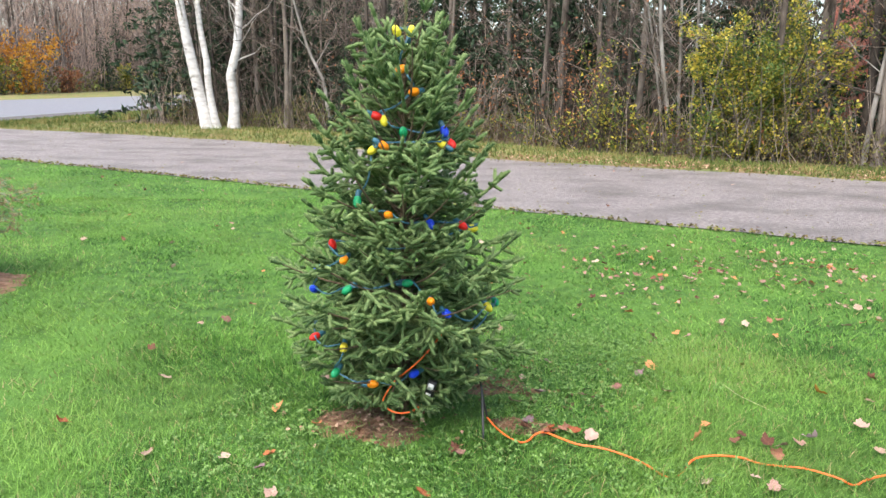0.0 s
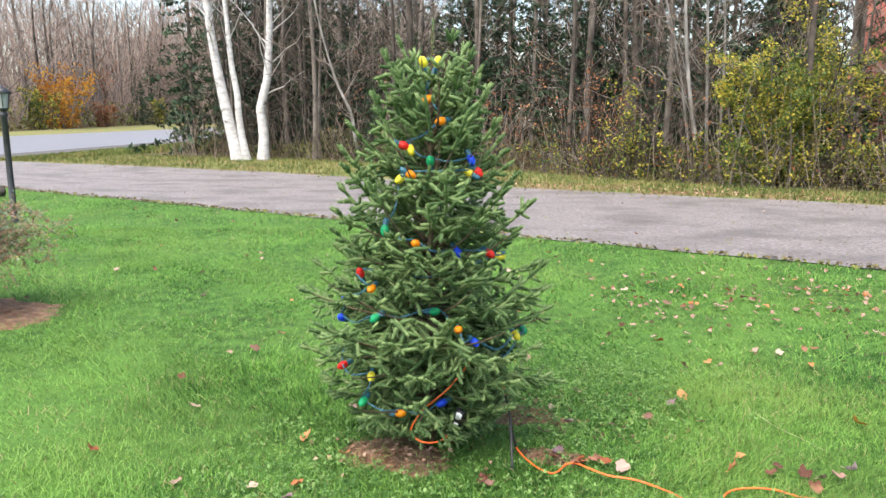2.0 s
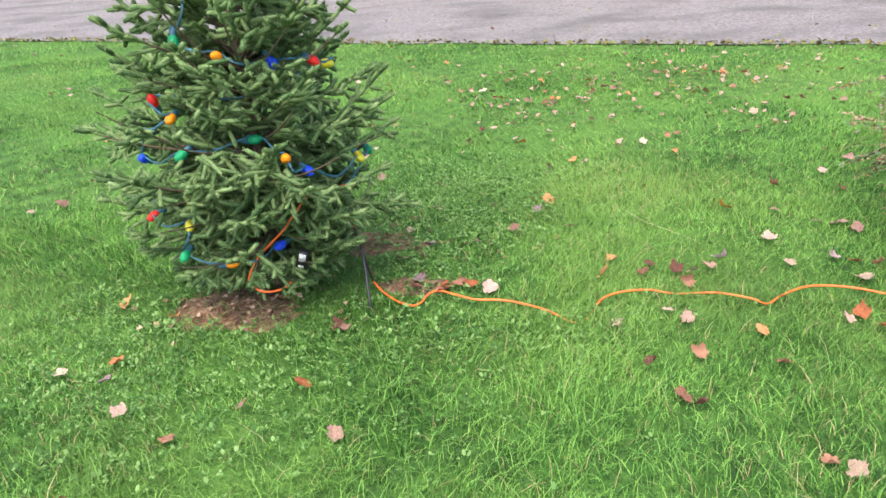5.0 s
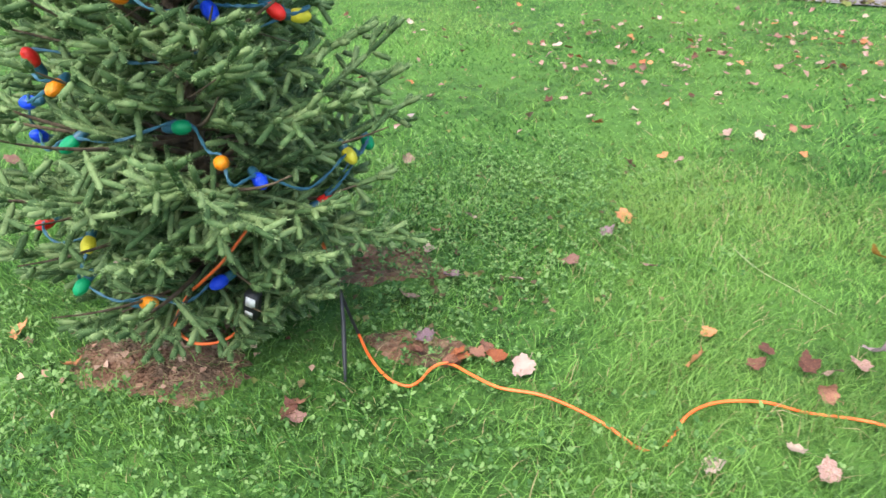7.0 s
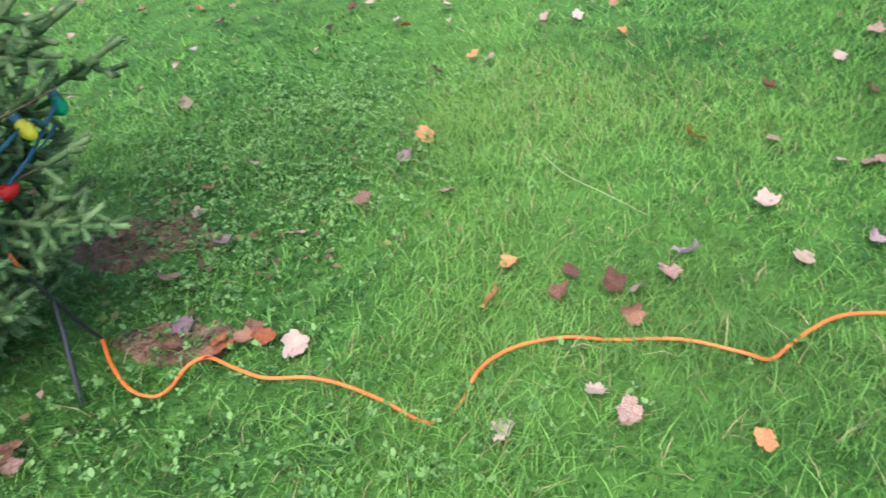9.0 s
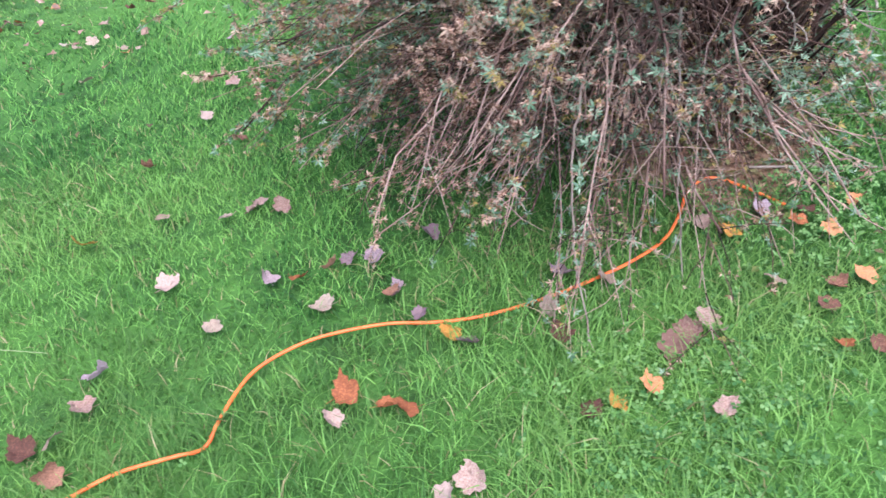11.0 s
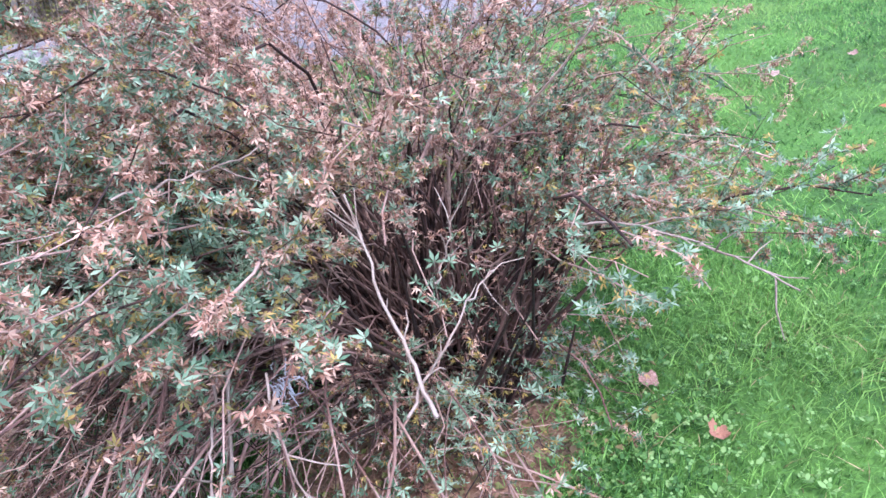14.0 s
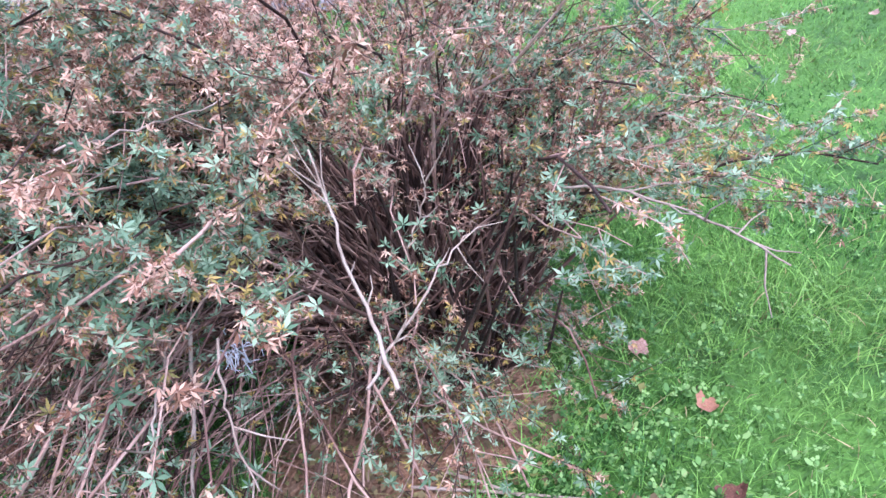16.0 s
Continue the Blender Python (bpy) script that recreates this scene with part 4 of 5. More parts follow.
def twig_haze(name, n, place, lengths, r0, tilt, material, label):
    acc = Acc()
    p = np.array([place() for _ in range(n)])
    d = unit(np.stack([R.normal(0, tilt, n), R.normal(0, tilt, n), np.ones(n)], -1)) * R.uniform(*lengths, n)[:, None]
    w = unit(np.cross(d, R.normal(size=d.shape))) * r0
    w2 = unit(np.cross(d, w)) * r0
    v = np.stack([p - w, p + w, p + w2, p + d], 1).reshape(-1, 3)
    i = np.arange(n)[:, None] * 4
    acc.add(v, np.concatenate([i + [0, 1, 3], i + [1, 2, 3], i + [2, 0, 3]]))
    return tagged(part(name, acc, material), label, "woodland", kind="stuff")


def in_wood():
    x = R.uniform(-9, 20)
    return x, float(wood_edge(x)) + 0.4 + 9 * R.random(), 5.5 * R.random() ** 1.2


def in_far_wood():
    y = R.uniform(58, 170)
    return -37 - 0.1 * (y - 62) - 24 * R.random(), y, 15 * R.random() ** 1.2


def in_back_wood():
    return R.uniform(-46, -4), R.uniform(100, 175), 17 * R.random() ** 1.2


twig_haze("tangled_twigs", 9000, in_wood, (0.4, 1.6), 0.0055, 1.1, M_TWIG, "grey-brown tangle of fine bare twigs in the wood")
twig_haze("far_wood_twigs", 24000, in_far_wood, (1.2, 4.5), 0.04, 0.5, M_HAZETWIG, "hazy grey-brown far wood of bare twigs")
twig_haze("far_wood_twigs", 26000, in_back_wood, (1.5, 5), 0.055, 0.5, M_HAZETWIG, "hazy grey-brown far wood of bare twigs")
u_ = Acc()
n = 5000
y = R.uniform(56, 160, n)
x = -36.5 - 0.1 * (y - 62) - np.abs(R.normal(0, 3.5, n))
u_.add(*flakes(np.stack([x, y, 2.6 * R.random(n) ** 1.6], -1), 0.4, 0.2, 0.5, 0.1))
x, y = R.uniform(-42, -8, n), R.uniform(98, 130, n)
u_.add(*flakes(np.stack([x, y, 3.0 * R.random(n) ** 1.6], -1), 0.5, 0.2, 0.5, 0.1))
tagged(part("far_brush", u_, M_UNDER), "brown and yellow brush at the foot of the far wood", "undergrowth", kind="stuff")

# white birches on the verge
BIRCH = ((-6.98, -0.165, 0.20, 61, (0, 0), 3.2, 16), (-6.72, -0.135, 0.125, 62, (2.2, 0.07), 3.2, 16), (-6.2, 0.055, 0.17, 63, (1.75, -0.17), 1.95, 22))
for x, ln, r0, sd, kk, lw, nl in BIRCH:
    bare_tree("white_birch", 9.0, r0, sd, "white-barked birch in a clump of three on the verge", "tree", M_BIRCH, lean=ln, low=lw, limbs=nl, at=(x, 23.75), bend=0.3, kink=kk)
bare_tree("white_birch", 7.0, 0.06, 66, "thin leaning grey-white birch at the wood edge", "tree", M_GREYBIRCH, lean=-0.26, low=1.0, limbs=14, at=(-2.9, 23.0), bend=0.3, kink=(1.6, 0.15))
for x, y, r0, ln, sd in ((5.55, 16.6, 0.055, -0.16, 67), (5.75, 16.9, 0.045, -0.10, 69), (5.5, 17.1, 0.035, -0.22, 70), (6.0, 17.0, 0.04, -0.05, 76)):
    bare_tree("white_birch", 7.5, r0, sd, "thin pale leaning birch in a clump beside the yellow shrub", "tree", M_GREYBIRCH, lean=ln, low=0.9, limbs=18, at=(x, y), bend=0.35)
bare_tree("white_birch", 7.0, 0.06, 68, "pale leaning birch at the wood edge", "tree", M_GREYBIRCH, lean=0.06, low=1.2, limbs=16, at=(8.75, 14.8), bend=0.3)

leafy_shrub("yellow_shrub", 3.2, 2.1, 0.9, 23000, 0.072, M_YLEAF, 71, (6.9, 15.7), "tall yellow-green leafy shrub at the wood edge", stems=44)
leafy_shrub("yellow_shrub", 4.6, 0.7, 0.6, 3000, 0.075, M_YLEAF, 72, (7.9, 16.4), "taller thin yellow-leaved sapling behind the shrub", stems=10)
for x, y, h, n, sd in ((4.3, 17.0, 1.5, 600, 73), (2.5, 18.9, 1.0, 200, 77), (3.4, 17.8, 0.9, 200, 78), (5.1, 16.4, 1.2, 500, 79), (4.0, 17.3, 2.6, 500, 80), (-1.3, 22.0, 0.8, 250, 87), (1.3, 19.8, 0.8, 180, 88), (8.2, 14.9, 1.3, 700, 89)):
    leafy_shrub("yellow_shrub", h, 0.7, 0.45, n, 0.085, M_YLEAF, sd, (x, y), "low sparse green and yellow sapling at the wood edge", "low saplings", stems=12)
leafy_shrub("russet_shrub", 2.6, 1.4, 0.7, 700, 0.08, M_RLEAF, 74, (3.6, 18.4), "sparse russet-leaved shrub among bare twigs", stems=26)
leafy_shrub("russet_shrub", 2.2, 1.6, 0.7, 500, 0.08, M_RLEAF, 75, (1.2, 20.4), "sparse russet-leaved shrub among bare twigs", stems=26)
for x, y, h, sd, m, lab in ((-37.8, 69, 6.0, 81, M_OLEAF, "orange autumn shrub beyond the road"), (-37.4, 65, 4.0, 82, M_YLEAF, "green and yellow shrub beyond the road"),
                            (-38, 78, 3.0, 83, M_RLEAF, "low russet brush beyond the road"), (-42.6, 87, 9.0, 84, M_RLEAF, "tall thin russet tree beyond the road"),
                            (-40.5, 98, 3.4, 85, M_YLEAF, "low yellow brush beyond the road"), (-41, 76, 7.0, 86, M_OLEAF, "orange-leaved small tree beyond the road")):
    leafy_shrub("autumn_shrub", h, 0.4 * h if h < 8 else 1.6, 0.4 * h if h < 8 else 1.6, 1700 if h < 8 else 800, 0.035 * min(h, 6) + 0.08, m, sd, (x, y), lab, stems=24)

# dry undergrowth along the wood edge, and weeds between drive and road
u_ = Acc()
n = 22000
x = R.uniform(-9, 20, n)
y = wood_edge(x) + np.abs(R.normal(0, 1.3, n)) + 0.1
hh = np.array([max(0.15, 0.65 + 0.9 * noise.noise(Vector((a * 0.7, b * 0.7, 3.0)))) for a, b in zip(x, y)])
z = R.random(n) * hh
u_.add(*flakes(np.stack([x, y, z + 0.03], -1), 0.07, 0.2, 0.45, 0.1))
k = 2600
x = R.uniform(-4, 14, k)
hang = np.stack([x, wood_edge(x) + 0.2 + np.abs(R.normal(0, 1.6, k)), 0.3 + 3.4 * R.random(k) ** 1.5], -1)
hang = hang[[noise.noise(Vector(p) * 0.9) > 0.05 for p in hang]]
tagged(part("clinging_leaves", Acc().add(*flakes(hang, 0.085, 0.2, 0.6, 0.15)), M_RLEAF), "russet leaves still clinging to bare brush", "undergrowth", kind="stuff")
tagged(part("undergrowth", u_, M_UNDER), "dry brown and yellow brush along the wood edge", "undergrowth", kind="stuff")
u_ = Acc()
n = 2600
x = R.uniform(-10, 22, n)
y = wood_edge(x) + np.abs(R.normal(0, 2.5, n)) + 0.2
p0 = np.stack([x, y, 0 * x - 0.02], -1)
p1 = p0 + np.stack([R.normal(0, 0.5, n), R.normal(0, 0.5, n), R.uniform(0.3, 2.2, n)], -1)
for a, b in zip(p0, p1):
    m_ = (a + b) / 2 + R.normal(0, 0.06, 3)
    u_.add(*tube([a, m_, b], [0.008, 0.006, 0.003], 3))
tagged(part("brush_stems", u_, M_TWIG), "thin bare brush stems along the wood edge", "undergrowth", kind="stuff")
u_ = Acc()
n = 7000
y = R.uniform(21, 45, n)
x = road_near(y) + 0.3 + R.random(n) * np.clip((y - 20) * 0.45, 0.2, 6)
k = (y > far_edge(x) + 0.3)
x, y = x[k], y[k]
hgt = 0.12 + 0.35 * np.exp(-((x + 9.3) / 2.2) ** 2)
b0 = np.stack([x, y, 0 * x], -1)
tipz = b0 + np.stack([R.normal(0, 0.08, len(x)), R.normal(0, 0.08, len(x)), hgt * R.uniform(0.6, 1.2, len(x))], -1)
w_ = unit(np.stack([R.normal(size=len(x)), R.normal(size=len(x)), 0 * x], -1)) * 0.02
u_.add(np.stack([b0 - w_, b0 + w_, tipz], 1).reshape(-1, 3), np.arange(3 * len(x)).reshape(-1, 3))
M_ROUGHGRASS = mat("rough_grass", [(0.05, 0.09, 0.02), (0.12, 0.145, 0.035), (0.23, 0.19, 0.08)], 0.8, 4, 0.85, isl=0.5, trans=0.2)
n = 17000
x = R.uniform(-14.4, 14, n)
y = far_edge(x) + 0.05 + R.random(n) * np.maximum(0.4, wood_edge(x) - far_edge(x) + 0.2)
b0 = np.stack([x, y, 0 * x], -1)
tipz = b0 + np.stack([R.normal(0, 0.05, n), R.normal(0, 0.05, n), R.uniform(0.04, 0.15, n)], -1)
w_ = unit(np.stack([R.normal(size=n), R.normal(size=n), 0 * x], -1)) * 0.012
u_.add(np.stack([b0 - w_, b0 + w_, tipz], 1).reshape(-1, 3), np.arange(3 * n).reshape(-1, 3))
tagged(part("rough_grass", u_, M_ROUGHGRASS), "rough yellow-green grass between drive and road", "grass", kind="stuff")

# houses behind the woods


def house(x, y, w, d, wall_h, roof_h, turn, wall_m, label):
    top = thing("house", x, y, 0, label, "house")
    top.rotation_euler = (0, 0, radians(turn))
    hw, hd = w / 2, d / 2
    part("wall", Acc().add(*box(-hw, -hd, 0, hw, hd, wall_h)), wall_m, top)
    v = np.array([(-hw - .3, -hd - .35, wall_h), (hw + .3, -hd - .35, wall_h), (hw + .3, hd + .35, wall_h), (-hw - .3, hd + .35, wall_h), (-hw - .3, 0, wall_h + roof_h), (hw + .3, 0, wall_h + roof_h)])
    part("roof", Acc().add(v, [(0, 1, 5, 4), (2, 3, 4, 5), (0, 3, 2, 1)]).add(v, [(0, 4, 3), (1, 2, 5)]), M_ROOF, top)
    for sx in (-0.55, 0.0, 0.55):
        wn_ = part("window", Acc().add(*box(sx * hw - 0.5, -hd - 0.05, 1.1, sx * hw + 0.5, -hd - 0.01, 2.2)), M_WHITE, top, "white window frame")
        part("pane", Acc().add(*box(sx * hw - 0.42, -hd - 0.06, 1.18, sx * hw + 0.42, -hd - 0.052, 2.12)), M_PANE, wn_)


M_PANE = mat("dark_pane", [(0.03, 0.035, 0.04), (0.05, 0.055, 0.06)], 2, 2, 0.08, spec=0.6)
house(20.5, 28.0, 11, 8, 7.5, 2.5, -25, M_HOUSE, "two-storey red house half hidden behind the trees")
house(6.5, 46, 16, 8, 2.6, 2.0, -8, M_PALE, "long low pale house far behind the woods")
house(-62, 84, 12, 8, 3.2, 2.4, 40, M_PALE, "pale house far beyond the road")

# ---------- fallen leaves ----------


def maple_mesh(k, material):
    """A broad five-lobed leaf, withered: cupped, rolled at one side and crumpled, with a stalk."""
    r = np.random.default_rng(900 + k)
    ang, rad = [], []
    for lobe, ln in zip((-125, -62, 0, 62, 125), (0.62, 0.9, 1.0, 0.9, 0.62)):
        ln *= r.uniform(0.8, 1.1)
        for da, f in ((-20, 0.86), (-13, 0.84), (-7, 0.9), (0, 1.0), (7, 0.9), (13, 0.84), (20, 0.86)):
            ang.append(lobe + da * 1.25 + r.normal(0, 2)), rad.append(ln * f * r.uniform(0.92, 1.08))
        ang.append(lobe + 31), rad.append(0.68 * r.uniform(0.85, 1.1))
    ang, rad = ang[:-1] + [180], rad[:-1] + [0.34]
    a, q = np.radians(ang), np.array(rad) * 0.5
    outer = np.stack([q * np.sin(a), q * np.cos(a)], -1)
    cup, tw, roll, axis = r.uniform(-0.3, 0.9), r.uniform(-0.8, 0.8), r.uniform(0.0, 4.2), r.uniform(0, np.pi)
    ca, sa = math.cos(axis), math.sin(axis)

    def lift(p):
        d = np.hypot(p[:, 0], p[:, 1])
        u, w = p[:, 0] * ca + p[:, 1] * sa, -p[:, 0] * sa + p[:, 1] * ca
        bent = np.maximum(u, 0) * roll + 1e-6
        un = np.where(u > 0, np.sin(bent) / max(roll, 1e-3), u)
        z = np.where(u > 0, (1 - np.cos(bent)) / max(roll, 1e-3), 0) if roll > 0.05 else 0 * u
        z = z + cup * d ** 2 + tw * p[:, 0] * p[:, 1] + 0.16 * np.sin(11 * p[:, 0] + k) * np.cos(9 * p[:, 1] + 2 * k) * d
        return np.stack([un * ca - w * sa, un * sa + w * ca, z], -1)

    n = len(outer)
    v = np.concatenate([[(0, 0, 0)], lift(outer * 0.35), lift(outer * 0.7), lift(outer)])
    v[:, 2] -= np.percentile(v[:, 2], 10)
    j = np.arange(n)
    j2 = (j + 1) % n
    acc = Acc().add(v, np.stack([0 * j, 1 + j2, 1 + j], -1))
    for ring in (0, 1):
        o = 1 + ring * n
        acc.add(v, np.stack([o + j, o + j2, o + n + j2, o + n + j], -1))
    acc.add(*tube([(0, 0, v[0, 2]), (0.01, -0.22, v[0, 2] + 0.01), (0.05, -0.4, v[0, 2] + 0.03)], [0.011, 0.009, 0.007], 4))
    return acc.mesh("fallen_leaf", material, True)


LEAF_MESH = [[maple_mesh(10 * c + k, MAPLE[c]) for k in range(7)] for c in range(6)]
RL = np.random.default_rng(77)


def fallen_leaf(x, y, colour, size=0.085, z=0.03):
    ob = new("fallen_leaf", LEAF_MESH[colour][RL.integers(0, 7)])
    ob.matrix_basis = pose(x, y, z, RL.normal(0, 16), RL.normal(0, 16), RL.uniform(0, 360)) @ Matrix.Scale(size, 4)
    return tagged(ob, MAPLE_WORDS[colour] + " curled maple leaf lying on the grass", "fallen leaf", "leaves on the lawn")


HEAPS = ((1.89, 5.76, 8), (2.27, 5.73, 7), (2.59, 5.96, 7), (2.54, 6.76, 4), (1.67, 6.23, 3), (1.47, 6.65, 3), (2.38, 4.73, 2), (3.63, 5.98, 6), (3.5, 6.16, 4), (3.16, 4.64, 3), (3.37, 6.2, 3), (3.26, 4.95, 2), (3.15, 6.14, 3), (1.6, 4.26, 1), (1.22, 3.55, 1), (0.77, 3.64, 1))
# seen near the spruce and along the cord: x, y, colour
for x, y, c in ((1.613, 4.297, 0), (1.362, 2.666, 3), (2.213, 3.508, 5), (0.84, 3.475, 4), (0.997, 3.031, 0), (1.858, 2.963, 0), (-0.989, 4.527, 0), (-1.293, 3.105, 1),
                (1.476, 3.832, 1), (1.671, 6.207, 3), (-2.957, 6.853, 3), (1.893, 5.764, 0), (1.601, 2.62, 0), (2.2, 3.141, 0), (2.902, 3.804, 0), (2.157, 2.513, 1),
                (3.144, 3.939, 0), (0.373, 2.28, 0), (0.087, 1.996, 0), (0.793, 1.869, 1), (-1.025, 3.6, 3), (0.699, 3.367, 3), (1.713, 2.967, 2), (2.42, 2.43, 5),
                (2.41, 2.38, 4), (2.35, 2.73, 3), (2.2, 2.37, 1), (2.603, 3.142, 0), (2.72, 2.30, 4), (2.54, 2.21, 2), (2.66, 1.99, 0), (2.596, 2.0, 0)):
    fallen_leaf(x, y, c, RL.uniform(0.075, 0.095))
for x, y, c in ((-0.34, 2.83, 1), (-0.35, 2.73, 4), (-0.26, 2.53, 0), (0.10, 2.49, 0), (0.29, 2.56, 1), (-0.10, 2.37, 2), (-0.33, 2.17, 1), (-0.22, 2.14, 0), (0.26, 1.98, 4),
                (1.36, 2.41, 2), (1.41, 2.18, 2), (1.39, 2.22, 2), (1.02, 1.80, 2), (1.62, 1.88, 2), (1.66, 1.83, 3), (1.75, 2.31, 2), (1.54, 2.41, 2), (0.41, 2.89, 2),
                (0.90, 3.11, 2), (0.82, 3.09, 1), (0.77, 3.65, 0), (1.22, 3.54, 0), (1.46, 3.50, 0), (1.51, 3.13, 1), (1.44, 3.02, 1), (1.65, 3.05, 2), (1.56, 2.69, 3),
                (3.20, 4.71, 3), (2.36, 4.33, 1), (2.16, 4.63, 0), (1.60, 4.79, 1)):
    fallen_leaf(x, y, c, RL.uniform(0.06, 0.085))
for x, y, c in ((3.40, 5.12, 3), (3.73, 6.01, 1), (3.23, 6.17, 2), (2.27, 5.73, 0), (2.60, 5.91, 0), (2.00, 5.05, 1), (1.45, 6.58, 3), (-0.40, 3.27, 1), (-0.82, 2.83, 3),
                (-1.25, 4.00, 2), (-0.50, 2.80, 3), (-0.34, 2.06, 0), (-0.19, 3.11, 1), (2.52, 4.66, 2), (2.27, 4.58, 3), (2.85, 3.58, 2), (2.50, 3.24, 0), (2.57, 3.21, 0),
                (2.40, 3.41, 3), (2.17, 2.92, 3), (2.39, 2.87, 1), (1.93, 3.03, 4), (1.77, 2.95, 3), (1.59, 2.99, 2), (1.72, 2.86, 2), (2.48, 2.83, 2), (2.55, 2.76, 4)):
    fallen_leaf(x, y, c, RL.uniform(0.06, 0.085))
for x, y, c in ((2.48, 2.62, 4), (2.10, 2.48, 0), (2.18, 2.42, 1), (2.59, 2.28, 3), (2.37, 2.06, 2), (2.42, 2.03, 5), (2.48, 1.99, 1), (2.50, 1.85, 0), (2.08, 2.20, 0),
                (2.12, 2.17, 0), (1.79, 2.49, 1), (2.70, 2.67, 4), (2.43, 2.52, 4), (3.21, 3.81, 2), (3.44, 3.78, 1), (3.06, 2.10, 0), (3.06, 2.03, 5), (3.17, 1.98, 4),
                (3.23, 1.89, 2), (3.16, 1.89, 1), (3.16, 1.82, 1), (3.36, 1.55, 1), (3.32, 1.59, 2), (3.19, 1.54, 1), (3.17, 1.50, 1), (3.03, 1.71, 1), (2.96, 1.77, 2)):
    fallen_leaf(x, y, c, RL.uniform(0.06, 0.085))
for x, y, c in ((2.923, 1.884, 3), (2.88, 1.76, 2), (3.33, 1.36, 0), (2.80, 1.65, 2), (2.78, 1.71, 1), (2.73, 1.96, 0), (2.70, 1.93, 0), (2.74, 2.20, 3), (2.35, 2.92, 4),
                (2.52, 2.81, 4), (2.46, 2.63, 2), (2.59, 3.21, 0), (3.66, 1.55, 2), (3.986, 1.879, 0), (3.327, 1.799, 1), (3.866, 1.667, 2), (5.983, 1.569, 1), (5.545, 1.887, 0),
                (4.03, 2.21, 0), (6.4, 1.7, 1), (6.9, 2.3, 0), (6.6, 2.9, 1), (7.4, 2.0, 0), (7.8, 2.9, 1)):
    fallen_leaf(x, y, c, RL.uniform(0.06, 0.085))
# loose heaps of leaves further off
for x, y, n in HEAPS:
    for k in range(n):
        fallen_leaf(x + RL.normal(0, 0.11), y + RL.normal(0, 0.09), int(RL.choice([0, 1, 2, 3], p=[0.4, 0.15, 0.35, 0.1])), RL.uniform(0.045, 0.07), 0.03 + 0.012 * RL.random())
# scattered ones over the rest of the lawn and the drive
n_done = 0
while n_done < 95:
    x, y = RL.uniform(-5, 9), RL.uniform(3.5, 14)
    if y > near_edge(x) - 0.1 and RL.random() < 0.93:
        continue
    if RL.random() > (1.0 if x > 0.8 else 0.45):
        continue
    fallen_leaf(x, y, int(RL.choice([0, 1, 2, 3, 4], p=[0.35, 0.2, 0.2, 0.2, 0.05])), RL.uniform(0.05, 0.08))
    n_done += 1


def litter(name, n, place, size, material, label):
    pts = np.array([place() for _ in range(n)])
    return tagged(part(name, Acc().add(*flakes(pts, size, 1.2, 0.75, 0.2)), material), label, "leaf litter", kind="stuff")


def on_drive_edge():
    x = RL.uniform(-12, 12)
    if RL.random() < 0.6:
        return x, float(near_edge(x)) + RL.normal(0.04, 0.07), 0.022
    return x, float(far_edge(x)) + RL.normal(0.25, 0.5), 0.022


def on_lawn():
    x = RL.normal(2.6, 1.3)
    return x, min(RL.normal(5.9, 0.6), float(near_edge(x))), 0.035


def on_verge():
    x = RL.uniform(1, 14)
    return x, float(far_edge(x)) + 0.15 + abs(RL.normal(0, 0.9)), 0.03


litter("leaf_litter", 2600, on_drive_edge, 0.055, M_UNDER, "brown leaf crumbs along the drive edges")
for k in range(70):
    x, y, z = on_lawn()
    if y > near_edge(x) - 0.2:
        continue
    fallen_leaf(x, y, int(RL.choice([0, 1, 2, 3], p=[0.4, 0.15, 0.15, 0.3])), RL.uniform(0.055, 0.085))
litter("leaf_litter", 260, lambda: (lambda x: (x, min(RL.uniform(3.6, 9), float(near_edge(x)) - 0.1), 0.032))(RL.uniform(0.6, 6)), 0.028, M_UNDER, "brown leaf scraps scattered in the lawn")
litter("leaf_litter", 160, on_lawn, 0.045, MAPLE[0], "faded pink leaves scattered on the lawn")
litter("leaf_litter", 130, lambda: (RL.normal(0.8, 0.3), RL.normal(3.6, 0.25), RL.uniform(0.015, 0.03)), 0.028, M_UNDER, "brown leaf crumbs in the clover beside the spruce")
litter("leaf_litter", 50, lambda: (RL.normal(0.05, 0.18), RL.normal(3.13, 0.09), 0.02), 0.028, M_DLEAF, "dry leaf crumbs on the soil below the spruce")
litter("leaf_litter", 800, lambda: (RL.normal(3.52, 0.25), RL.normal(2.15, 0.2), RL.uniform(0.016, 0.03)), 0.022, M_UNDER, "brown leaf crumbs below the shrub")
litter("leaf_litter", 1500, on_verge, 0.06, M_DLEAF, "tan leaves strewn over the far verge")

litter("leaf_litter", 700, lambda: (lambda x: (x, float(near_edge(x)) + (float(far_edge(x)) - float(near_edge(x))) * RL.random(), 0.018))(RL.uniform(-10, 12)), 0.035, M_UNDER, "dark leaf crumbs scattered on the drive")
for x, y, c in ((0.80, 3.06, 2), (0.84, 3.07, 1), (0.88, 3.08, 2), (0.92, 3.06, 1), (0.72, 3.10, 2), (0.74, 3.18, 4), (0.425, 2.92, 2), (0.426, 2.86, 0), (0.55, 3.62, 2), (-0.62, 1.95, 1), (-0.28, 2.05, 2), (-0.25, 1.84, 1), (0.23, 1.85, 1), (0.2, 1.82, 2), (0.1, 2.0, 0)):
    fallen_leaf(x, y, c, RL.uniform(0.06, 0.08))
stalk = thing("grass_stalk", 1.81, 3.4, 0, "long pale dry stalk lying in the grass", "stalk")
